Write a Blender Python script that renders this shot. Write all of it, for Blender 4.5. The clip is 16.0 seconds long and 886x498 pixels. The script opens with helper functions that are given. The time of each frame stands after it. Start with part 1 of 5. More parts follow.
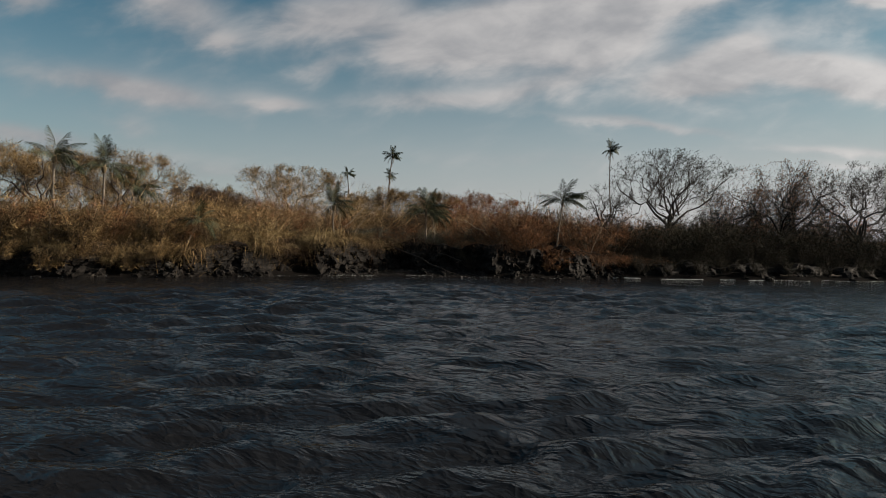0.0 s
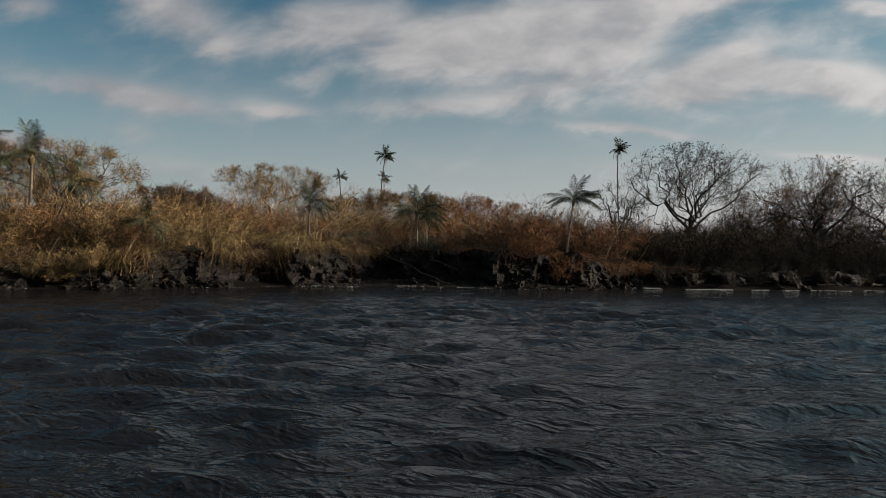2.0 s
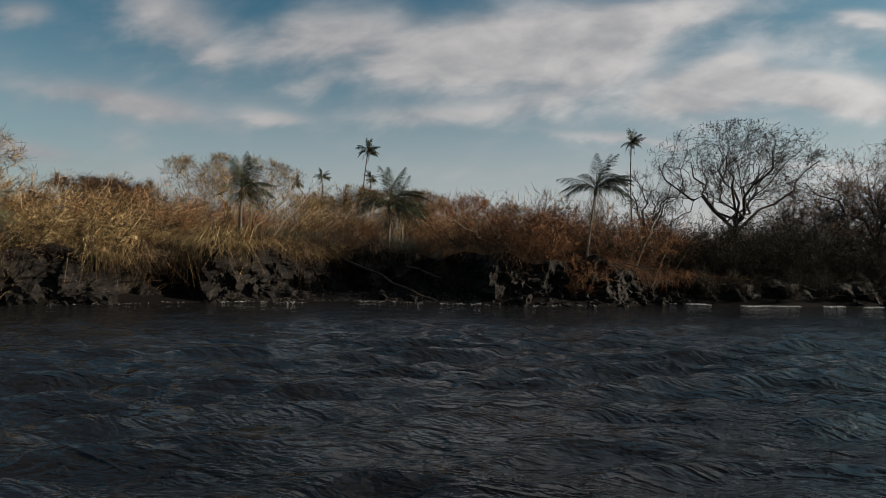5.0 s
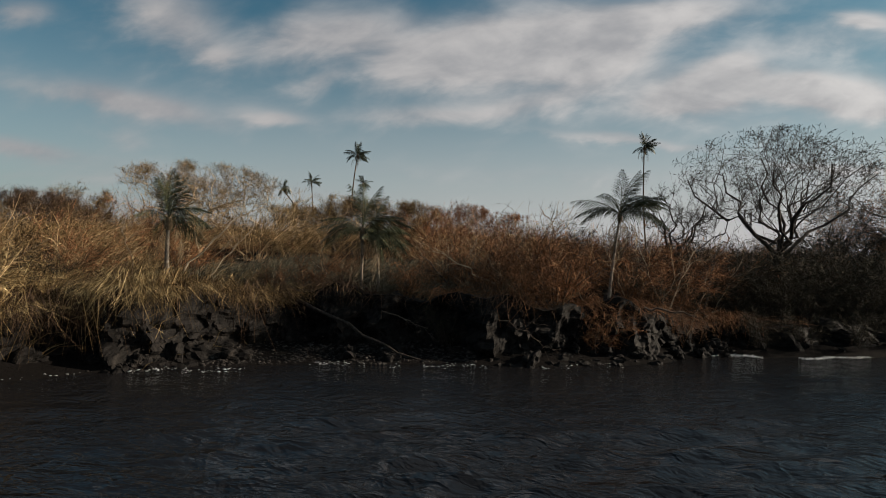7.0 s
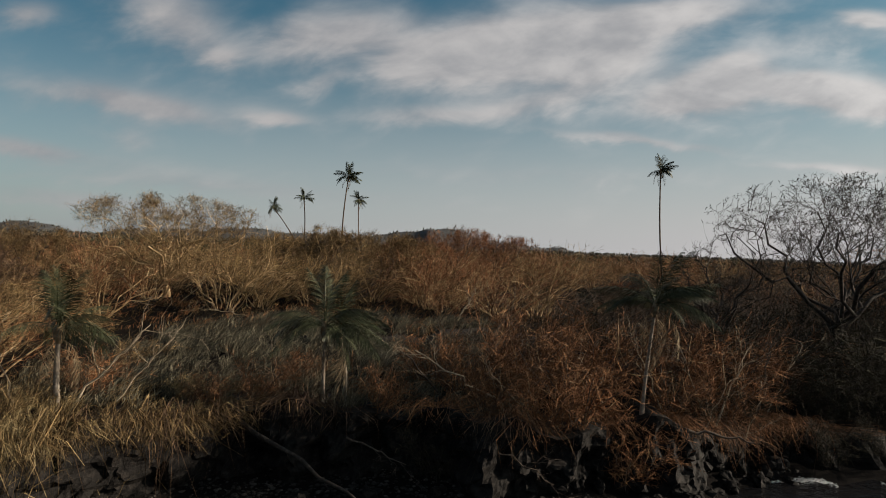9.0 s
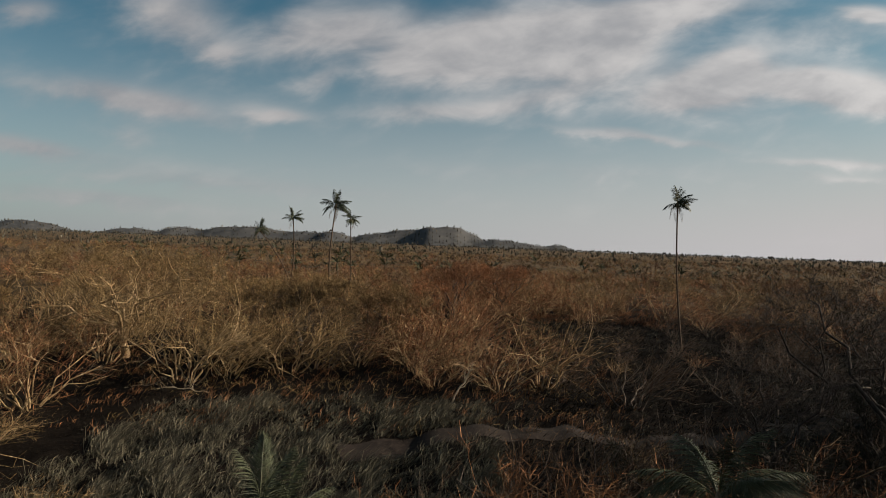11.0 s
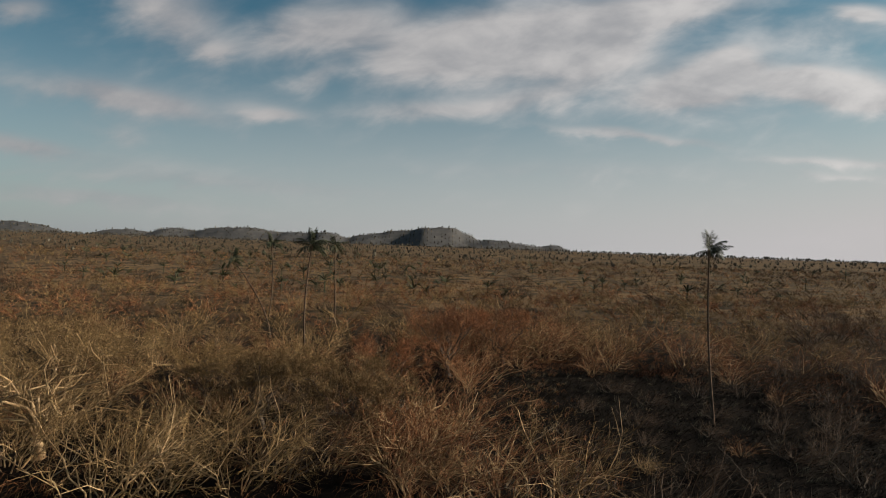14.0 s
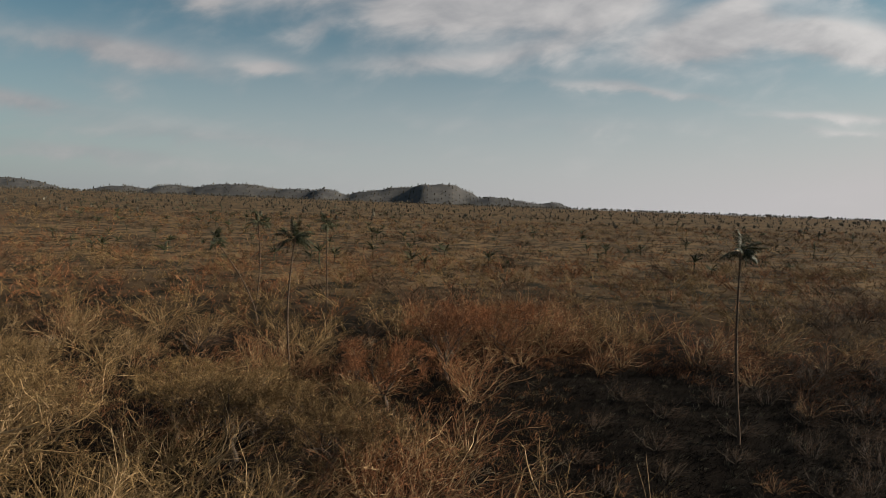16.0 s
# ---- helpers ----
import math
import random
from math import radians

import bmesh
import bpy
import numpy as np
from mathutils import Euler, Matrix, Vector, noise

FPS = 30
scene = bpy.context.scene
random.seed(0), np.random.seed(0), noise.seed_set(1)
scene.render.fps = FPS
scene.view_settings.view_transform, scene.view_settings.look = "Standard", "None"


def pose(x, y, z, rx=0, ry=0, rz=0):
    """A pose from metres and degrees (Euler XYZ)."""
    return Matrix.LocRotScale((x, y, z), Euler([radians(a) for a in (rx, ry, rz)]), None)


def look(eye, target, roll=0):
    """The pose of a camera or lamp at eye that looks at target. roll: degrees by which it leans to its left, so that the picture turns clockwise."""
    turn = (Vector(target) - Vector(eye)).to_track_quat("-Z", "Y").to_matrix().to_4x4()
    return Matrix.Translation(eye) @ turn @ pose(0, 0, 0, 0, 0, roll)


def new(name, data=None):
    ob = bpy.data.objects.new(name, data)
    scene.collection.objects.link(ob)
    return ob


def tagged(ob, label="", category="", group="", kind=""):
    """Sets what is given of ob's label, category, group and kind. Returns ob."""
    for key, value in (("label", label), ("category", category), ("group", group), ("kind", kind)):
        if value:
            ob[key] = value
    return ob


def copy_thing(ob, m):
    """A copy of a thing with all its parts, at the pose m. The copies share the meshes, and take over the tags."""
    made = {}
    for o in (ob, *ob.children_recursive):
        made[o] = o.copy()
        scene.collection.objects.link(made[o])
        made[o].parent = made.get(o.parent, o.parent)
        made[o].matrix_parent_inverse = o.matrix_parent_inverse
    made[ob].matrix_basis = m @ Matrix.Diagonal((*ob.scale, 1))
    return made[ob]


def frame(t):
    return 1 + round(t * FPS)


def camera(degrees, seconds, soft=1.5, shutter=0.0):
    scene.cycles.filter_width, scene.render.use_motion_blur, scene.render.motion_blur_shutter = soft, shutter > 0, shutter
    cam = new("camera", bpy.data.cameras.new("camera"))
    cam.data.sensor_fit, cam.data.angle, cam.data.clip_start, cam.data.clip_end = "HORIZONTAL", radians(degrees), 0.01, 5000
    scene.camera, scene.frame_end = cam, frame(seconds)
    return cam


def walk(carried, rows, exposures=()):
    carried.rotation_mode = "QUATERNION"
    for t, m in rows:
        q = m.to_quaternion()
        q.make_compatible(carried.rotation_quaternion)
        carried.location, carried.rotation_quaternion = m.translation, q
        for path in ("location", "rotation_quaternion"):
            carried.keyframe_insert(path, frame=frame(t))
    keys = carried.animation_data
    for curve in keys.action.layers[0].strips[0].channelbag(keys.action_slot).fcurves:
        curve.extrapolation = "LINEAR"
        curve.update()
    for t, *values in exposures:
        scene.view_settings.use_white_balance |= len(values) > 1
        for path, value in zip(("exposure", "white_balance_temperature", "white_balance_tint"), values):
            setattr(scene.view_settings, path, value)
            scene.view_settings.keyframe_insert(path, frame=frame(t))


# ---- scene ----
cam = camera(70.0, 16.0, soft=0.95)
PATH = [  # seconds, place, heading, pitch, roll
    (0, -2.277, 0.138, 3.855, -0.551, -1.151, 1.74),
    (0.5, -2.253, 2.116, 3.806, -0.479, -0.958, 1.72),
    (1, -2.175, 4.155, 3.762, -0.442, -0.792, 1.71),
    (1.5, -2.057, 6.244, 3.735, -0.427, -0.695, 1.70),
    (2, -1.917, 8.375, 3.701, -0.418, -0.579, 1.70),
    (2.5, -1.769, 10.554, 3.648, -0.393, -0.456, 1.72),
    (3, -1.621, 12.797, 3.575, -0.338, -0.329, 1.74),
    (3.5, -1.472, 15.126, 3.473, -0.262, -0.219, 1.77),
    (4, -1.321, 17.482, 3.293, -0.182, 0.008, 1.81),
    (4.7, -1.102, 20.754, 3.200, -0.071, 0.161, 1.87),
    (5.4, -0.864, 24.052, 3.200, 0.013, 0.248, 1.92),
    (6, -0.649, 26.690, 3.532, 0.019, 0.256, 1.96),
    (6.5, -0.472, 28.774, 4.312, -0.005, 0.265, 1.99),
    (7, -0.299, 30.777, 5.391, -0.049, 0.229, 2.01),
    (7.5, -0.130, 32.718, 6.477, -0.114, 0.182, 2.02),
    (8, 0.035, 34.631, 7.561, -0.200, 0.140, 2.01),
    (8.5, 0.194, 36.522, 8.650, -0.287, 0.135, 1.99),
    (9, 0.344, 38.406, 9.737, -0.359, 0.206, 1.97),
    (9.7, 0.529, 41.027, 11.379, -0.436, 0.124, 1.93),
    (10.4, 0.662, 43.582, 13.638, -0.440, -0.024, 1.89),
    (11, 0.730, 45.897, 15.091, -0.364, -0.103, 1.87),
    (11.5, 0.767, 47.848, 16.064, -0.284, -0.169, 1.84),
    (12, 0.795, 49.798, 16.924, -0.198, -0.078, 1.82),
    (12.5, 0.817, 51.676, 17.857, -0.104, -0.089, 1.80),
    (13, 0.835, 53.467, 18.814, -0.020, -0.071, 1.78),
    (13.5, 0.853, 55.239, 19.793, 0.039, -0.070, 1.77),
    (14, 0.879, 57.034, 20.786, 0.079, -0.201, 1.76),
    (14.25, 0.896, 57.947, 21.283, 0.094, -0.516, 1.76),
    (14.5, 0.916, 58.872, 21.781, 0.108, -0.831, 1.77),
    (15, 0.963, 60.748, 22.780, 0.133, -2.063, 1.78),
    (15.5, 1.019, 62.644, 23.783, 0.159, -3.269, 1.79),
    (16, 1.082, 64.545, 24.778, 0.192, -4.186, 1.82),
]
walk(cam, [(t, pose(x, y, z, 0, 0, -h) @ pose(0, 0, 0, 90 + p) @ pose(0, 0, 0, 0, 0, r)) for t, x, y, z, h, p, r in PATH])
scene.view_settings.exposure = 0.67

# ---- sky and sun ----
SUN_AZ, SUN_EL = 84.0, 21.0
sun_to = Vector((math.sin(radians(SUN_AZ)) * math.cos(radians(SUN_EL)), math.cos(radians(SUN_AZ)) * math.cos(radians(SUN_EL)), math.sin(radians(SUN_EL))))
sun_data = bpy.data.lights.new("sun", "SUN")
sun_data.energy, sun_data.angle, sun_data.color = 5.0, radians(0.6), (1.0, 0.86, 0.69)
sun = new("sun", sun_data)
sun.matrix_world = look(sun_to * 100, (0, 0, 0))


def link(nt, out, socket):
    if isinstance(out, (int, float)):
        socket.default_value = out
    elif isinstance(out, tuple):
        socket.default_value = out if len(out) == len(socket.default_value) else (*out, 1.0)
    else:
        nt.links.new(out, socket)


def calc(nt, op, a, b=0.0, c=0.0, clamp=False):
    n = nt.nodes.new("ShaderNodeMath")
    n.operation, n.use_clamp = op, clamp
    for i, v in enumerate((a, b, c)):
        link(nt, v, n.inputs[i])
    return n.outputs[0]


def span(nt, v, lo, hi, a=0.0, b=1.0):
    n = nt.nodes.new("ShaderNodeMapRange")
    n.interpolation_type = "SMOOTHSTEP"
    for i, x in enumerate((v, lo, hi, a, b)):
        link(nt, x, n.inputs[i])
    return n.outputs[0]


def blend(nt, fac, a, b, kind="MIX"):
    n = nt.nodes.new("ShaderNodeMix")
    n.data_type, n.blend_type = "RGBA", kind
    link(nt, fac, n.inputs[0]), link(nt, a, n.inputs[6]), link(nt, b, n.inputs[7])
    return n.outputs[2]


def grain(nt, vec, scale, detail=3.0, rough=0.55, distort=0.0):
    n = nt.nodes.new("ShaderNodeTexNoise")
    link(nt, vec, n.inputs["Vector"])
    n.inputs["Scale"].default_value, n.inputs["Detail"].default_value = scale, detail
    n.inputs["Roughness"].default_value, n.inputs["Distortion"].default_value = rough, distort
    return n.outputs["Fac"]


def combine(nt, x, y, z=0.0):
    n = nt.nodes.new("ShaderNodeCombineXYZ")
    for i, v in enumerate((x, y, z)):
        link(nt, v, n.inputs[i])
    return n.outputs[0]


world = bpy.data.worlds.new("sky")
scene.world = world
world.use_nodes = True
wt = world.node_tree
wt.nodes.clear()
w_dir = wt.nodes.new("ShaderNodeTexCoord").outputs["Generated"]
w_sep = wt.nodes.new("ShaderNodeSeparateXYZ")
wt.links.new(w_dir, w_sep.inputs[0])
dx, dy, dz = w_sep.outputs
sky = wt.nodes.new("ShaderNodeTexSky")
sky.sky_type, sky.sun_disc = "NISHITA", False
sky.sun_elevation, sky.sun_rotation = radians(SUN_EL), radians(SUN_AZ)
sky.altitude, sky.air_density, sky.dust_density, sky.ozone_density = 0.0, 1.0, 1.6, 1.5
clear = blend(wt, 1.0, sky.outputs[0], (0.041, 0.069, 0.067), "MULTIPLY")
# the clouds lie on a plane seen in perspective ahead, and on a dome everywhere else
front = calc(wt, "MAXIMUM", dy, 0.12)
u = calc(wt, "DIVIDE", dx, front)
v = calc(wt, "DIVIDE", dz, front)
flat = combine(wt, calc(wt, "MULTIPLY", u, 2.6), calc(wt, "MULTIPLY", v, 6.5))
wisp = grain(wt, flat, 2.2, 5.0, 0.53, 0.35)
wisp2 = grain(wt, combine(wt, calc(wt, "ADD", calc(wt, "MULTIPLY", u, 5.0), calc(wt, "MULTIPLY", v, -4.0)), calc(wt, "MULTIPLY", v, 8.5), 3.7), 1.9, 5.0, 0.54, 0.3)
warp_u = calc(wt, "ADD", u, calc(wt, "MULTIPLY", calc(wt, "SUBTRACT", wisp, 0.5), 0.11))
warp_v = calc(wt, "ADD", v, calc(wt, "MULTIPLY", calc(wt, "SUBTRACT", wisp2, 0.5), 0.04))
field = None


def cloud(cu, cv, ru, rv, tilt, amount):
    """One bank of cloud: its middle and half sizes as tangents, its lean in degrees."""
    global field
    a, b = math.cos(radians(tilt)), math.sin(radians(tilt))
    pu, pv = calc(wt, "SUBTRACT", warp_u, cu), calc(wt, "SUBTRACT", warp_v, cv)
    qu = calc(wt, "ADD", calc(wt, "MULTIPLY", pu, a / ru), calc(wt, "MULTIPLY", pv, b / ru))
    qv = calc(wt, "ADD", calc(wt, "MULTIPLY", pu, -b / rv), calc(wt, "MULTIPLY", pv, a / rv))
    d = calc(wt, "ADD", calc(wt, "MULTIPLY", qu, qu), calc(wt, "MULTIPLY", qv, qv))
    f = calc(wt, "MULTIPLY", calc(wt, "EXPONENT", calc(wt, "MULTIPLY", d, -1.0)), amount)
    field = f if field is None else calc(wt, "ADD", field, f)


cloud(-0.442, 0.348, 0.091, 0.052, -27, 0.86)
cloud(-0.684, 0.353, 0.054, 0.028, -2, 0.7)
cloud(-0.244, 0.335, 0.085, 0.041, 18, 0.7)
cloud(-0.142, 0.340, 0.071, 0.032, 18, 0.6)
cloud(-0.015, 0.304, 0.116, 0.043, 10, 1)
cloud(0.118, 0.327, 0.134, 0.055, 12, 0.9)
cloud(0.236, 0.299, 0.107, 0.054, 18, 0.8)
cloud(0.349, 0.389, 0.134, 0.030, 10, 0.8)
cloud(-0.047, 0.211, 0.116, 0.018, 2, 0.55)
cloud(0.095, 0.232, 0.107, 0.018, 8, 0.5)
cloud(0.393, 0.269, 0.089, 0.030, 18, 1.5)
cloud(0.450, 0.311, 0.045, 0.020, 18, 0.6)
cloud(0.585, 0.276, 0.094, 0.023, 1, 1.4)
cloud(0.648, 0.251, 0.080, 0.023, -2, 0.9)
cloud(0.657, 0.388, 0.049, 0.013, -2, 0.7)
cloud(-0.499, 0.214, 0.134, 0.022, -8, 0.86)
cloud(-0.275, 0.203, 0.055, 0.014, -7, 0.78)
cloud(-0.680, 0.140, 0.085, 0.016, -7, 0.62)
cloud(0.293, 0.183, 0.134, 0.008, -5, 0.6)
cloud(0.616, 0.153, 0.125, 0.008, 0, 0.6)
cloud(-0.206, 0.257, 0.040, 0.018, 23, 0.4)
cloud(-0.506, 0.162, 0.040, 0.021, -2, 0.35)
cloud(-0.364, 0.296, 0.029, 0.016, 8, 0.5)
cloud(0.635, 0.130, 0.080, 0.007, -2, 0.4)
# thin veils
cloud(-0.35, 0.085, 0.45, 0.016, -2, 0.34)
cloud(0.20, 0.125, 0.45, 0.018, 1, 0.25)
cloud(-0.62, 0.055, 0.16, 0.010, -3, 0.4)
cloud(0.620, 0.360, 0.220, 0.050, 4, 0.45)
cloud(0.500, 0.240, 0.300, 0.060, 6, 0.28)
cloud(0.020, 0.340, 0.340, 0.080, 8, 0.3)
cloud(-0.580, 0.240, 0.220, 0.040, -6, 0.22)
cloud(-0.500, 0.115, 0.240, 0.022, -5, 0.3)
cloud(-0.552, 0.064, 0.200, 0.010, -4, 0.45)
ahead = span(wt, dy, 0.15, 0.4)
dome_h = calc(wt, "MAXIMUM", calc(wt, "ADD", dz, 0.15), 0.1)
dome = grain(wt, combine(wt, calc(wt, "DIVIDE", dx, dome_h), calc(wt, "DIVIDE", dy, dome_h)), 0.9, 6.0, 0.6, 0.5)
dome_f = calc(wt, "MULTIPLY", span(wt, dome, 0.42, 0.68), 0.9)
above = span(wt, v, 0.5, 0.75)
use = calc(wt, "MULTIPLY", ahead, calc(wt, "SUBTRACT", 1.0, above))
front_f = calc(wt, "ADD", field, calc(wt, "ADD", calc(wt, "MULTIPLY", calc(wt, "SUBTRACT", wisp2, 0.5), 0.75), calc(wt, "MULTIPLY", calc(wt, "SUBTRACT", wisp, 0.45), 0.4)))
front_m = span(wt, front_f, 0.0, 1.0)
both = calc(wt, "ADD", calc(wt, "MULTIPLY", front_m, use), calc(wt, "MULTIPLY", dome_f, calc(wt, "SUBTRACT", 1.0, use)))
mask = calc(wt, "MULTIPLY", both, 0.92, clamp=True)
shade = span(wt, calc(wt, "ADD", calc(wt, "MULTIPLY", wisp, 0.6), calc(wt, "MULTIPLY", wisp2, 0.6)), 0.4, 0.8)
toward = calc(wt, "MULTIPLY", calc(wt, "ADD", u, 0.9), 0.45, clamp=True)
cloud_dark = blend(wt, toward, (0.27, 0.275, 0.295), (0.44, 0.43, 0.435))
cloud_light = blend(wt, toward, (0.37, 0.355, 0.355), (0.82, 0.785, 0.76))
cloud_rgb = blend(wt, shade, cloud_dark, cloud_light)
# pale air towards the horizon, thicker on the sun's side
low = calc(wt, "MULTIPLY", calc(wt, "SUBTRACT", 1.0, span(wt, dz, -0.02, 0.34)), calc(wt, "ADD", 0.52, calc(wt, "MULTIPLY", toward, 0.78)), clamp=True)
air = blend(wt, low, clear, blend(wt, toward, (0.46, 0.475, 0.50), (0.55, 0.515, 0.505)))
colour = blend(wt, mask, air, cloud_rgb)
back = wt.nodes.new("ShaderNodeBackground")
wt.links.new(colour, back.inputs[0])
back.inputs[1].default_value = 0.628
out = wt.nodes.new("ShaderNodeOutputWorld")
wt.links.new(back.outputs[0], out.inputs[0])

# ---- materials ----
def material(name):
    m = bpy.data.materials.new(name)
    m.use_nodes = True
    nt = m.node_tree
    return m, nt, nt.nodes["Principled BSDF"]


def place_of(nt):
    return nt.nodes.new("ShaderNodeNewGeometry").outputs["Position"]


def relief(nt, bsdf, height, strength, distance):
    n = nt.nodes.new("ShaderNodeBump")
    n.inputs["Strength"].default_value, n.inputs["Distance"].default_value = strength, distance
    nt.links.new(height, n.inputs["Height"])
    nt.links.new(n.outputs[0], bsdf.inputs["Normal"])


def mottled(name, dark, mid, light, big, small, rough=0.9, bump=0.4, depth=0.03, lone="", spread=0.35):
    """A dry natural surface: two scales of mottling, and a shade of its own for each thing or each piece."""
    m, nt, bsdf = material(name)
    pos = place_of(nt)
    broad, fine = grain(nt, pos, big, 3.0), grain(nt, pos, small, 4.0, 0.65)
    c = blend(nt, span(nt, broad, 0.35, 0.68), dark, mid)
    c = blend(nt, span(nt, fine, 0.45, 0.75), c, light)
    if lone:
        if lone == "thing":
            r = nt.nodes.new("ShaderNodeObjectInfo").outputs["Random"]
        else:
            r = nt.nodes.new("ShaderNodeNewGeometry").outputs["Random Per Island"]
        k = calc(nt, "ADD", 1.0 - spread, calc(nt, "MULTIPLY", calc(nt, "POWER", r, 2.2), 3.2 * spread))
        c = blend(nt, 1.0, c, combine(nt, k, k, k), "MULTIPLY")
    nt.links.new(c, bsdf.inputs["Base Color"])
    bsdf.inputs["Roughness"].default_value = rough
    bsdf.inputs["Specular IOR Level"].default_value = 0.12
    if bump:
        relief(nt, bsdf, fine, bump, depth)
    return m


M_GOLD = mottled("dry_gold_twigs", (0.088, 0.056, 0.025), (0.155, 0.101, 0.043), (0.35, 0.245, 0.125), 0.07, 1.3, lone="piece", spread=0.5, bump=0)
M_RUST = mottled("rust_brown_twigs", (0.092, 0.040, 0.020), (0.172, 0.074, 0.033), (0.34, 0.165, 0.080), 0.09, 1.3, lone="piece", spread=0.5, bump=0)
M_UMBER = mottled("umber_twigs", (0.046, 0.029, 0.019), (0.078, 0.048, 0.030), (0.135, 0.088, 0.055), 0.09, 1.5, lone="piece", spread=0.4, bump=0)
M_STEM = mottled("straw_coloured_wood", (0.20, 0.126, 0.064), (0.32, 0.218, 0.118), (0.50, 0.38, 0.235), 0.15, 3.0, lone="piece", spread=0.35, bump=0)
# near-black blades: shade of open ground and shrub feet is in their colour
M_SHADEGRASS = mottled("scorched_grass", (0.006, 0.0047, 0.0034), (0.011, 0.0088, 0.0062), (0.027, 0.022, 0.0155), 0.2, 1.5, lone="piece", spread=0.4, bump=0)
M_SOIL = mottled("bare_track_soil", (0.013, 0.009, 0.007), (0.021, 0.015, 0.012), (0.034, 0.025, 0.019), 0.3, 5.0, rough=0.95, bump=0.5)
M_BARK = mottled("grey_brown_bark", (0.050, 0.038, 0.030), (0.085, 0.066, 0.052), (0.15, 0.122, 0.10), 0.5, 7.0, bump=0.6)
M_DARKBARK = mottled("dark_bark", (0.022, 0.018, 0.016), (0.040, 0.032, 0.027), (0.075, 0.062, 0.052), 0.4, 6.0, bump=0.6)
M_PALE = mottled("bleached_wood", (0.19, 0.145, 0.10), (0.30, 0.24, 0.17), (0.43, 0.355, 0.265), 0.8, 9.0, bump=0.5)
M_PALMBARK = mottled("palm_bark", (0.13, 0.105, 0.085), (0.21, 0.175, 0.14), (0.31, 0.27, 0.22), 0.9, 8.0, bump=0.5)
M_TALLBARK = mottled("tall_palm_bark", (0.055, 0.038, 0.027), (0.095, 0.066, 0.046), (0.16, 0.115, 0.083), 0.9, 8.0, bump=0.5)
M_FROND = mottled("palm_leaf", (0.022, 0.027, 0.013), (0.038, 0.043, 0.021), (0.080, 0.082, 0.043), 0.5, 3.0, rough=0.5, bump=0, lone="piece", spread=0.3)
M_FROND.node_tree.nodes["Principled BSDF"].inputs["Specular IOR Level"].default_value = 0.15
M_DEADFROND = mottled("dead_palm_leaf", (0.10, 0.07, 0.042), (0.17, 0.125, 0.075), (0.27, 0.21, 0.14), 0.6, 4.0, bump=0, lone="piece", spread=0.3)
# leaf colour taken darker to hold the shade of the right-hand wood
M_LEAF = mottled("dusty_shade_dark_leaves", (0.018, 0.016, 0.011), (0.031, 0.027, 0.017), (0.060, 0.047, 0.028), 0.3, 3.0, bump=0, lone="piece", spread=0.4)
M_BROWNLEAF = mottled("withered_leaves", (0.115, 0.054, 0.025), (0.20, 0.094, 0.043), (0.31, 0.168, 0.086), 0.3, 3.0, bump=0, lone="piece", spread=0.4)
M_STRAW = mottled("straw_grass", (0.115, 0.077, 0.034), (0.24, 0.168, 0.080), (0.48, 0.37, 0.20), 0.22, 2.0, bump=0, lone="piece", spread=0.35)
M_OLIVE = mottled("olive_grass", (0.060, 0.052, 0.036), (0.105, 0.092, 0.064), (0.185, 0.168, 0.120), 0.16, 1.6, bump=0, lone="piece", spread=0.35)
# dark rock taken nearly black, so the bank's shaded face is in the colour
M_ROCK = mottled("shade_dark_volcanic_rock", (0.005, 0.0042, 0.0038), (0.0085, 0.0074, 0.0066), (0.027, 0.023, 0.020), 0.7, 2.6, rough=0.8, bump=0.9, depth=0.12)
M_PALEROCK = mottled("pale_weathered_rock", (0.07, 0.062, 0.052), (0.16, 0.145, 0.125), (0.34, 0.315, 0.275), 1.6, 4.0, rough=0.85, bump=0.8, depth=0.08)
M_PEBBLE = mottled("beach_pebbles", (0.012, 0.010, 0.009), (0.025, 0.022, 0.020), (0.052, 0.046, 0.041), 1.2, 6.0, rough=0.7, bump=0, lone="piece", spread=0.5)
M_FOAM = mottled("sea_foam", (0.42, 0.43, 0.43), (0.60, 0.61, 0.61), (0.75, 0.76, 0.76), 1.0, 6.0, rough=0.7, bump=0.4)
# scrub colour greyed towards blue, so distance haze sits in the base colour
M_HILL = mottled("hazed_hill_scrub", (0.050, 0.051, 0.054), (0.068, 0.067, 0.067), (0.090, 0.086, 0.080), 0.006, 0.05, bump=0)
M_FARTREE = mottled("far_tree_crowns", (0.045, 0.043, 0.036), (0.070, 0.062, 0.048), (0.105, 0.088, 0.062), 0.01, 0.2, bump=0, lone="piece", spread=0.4)


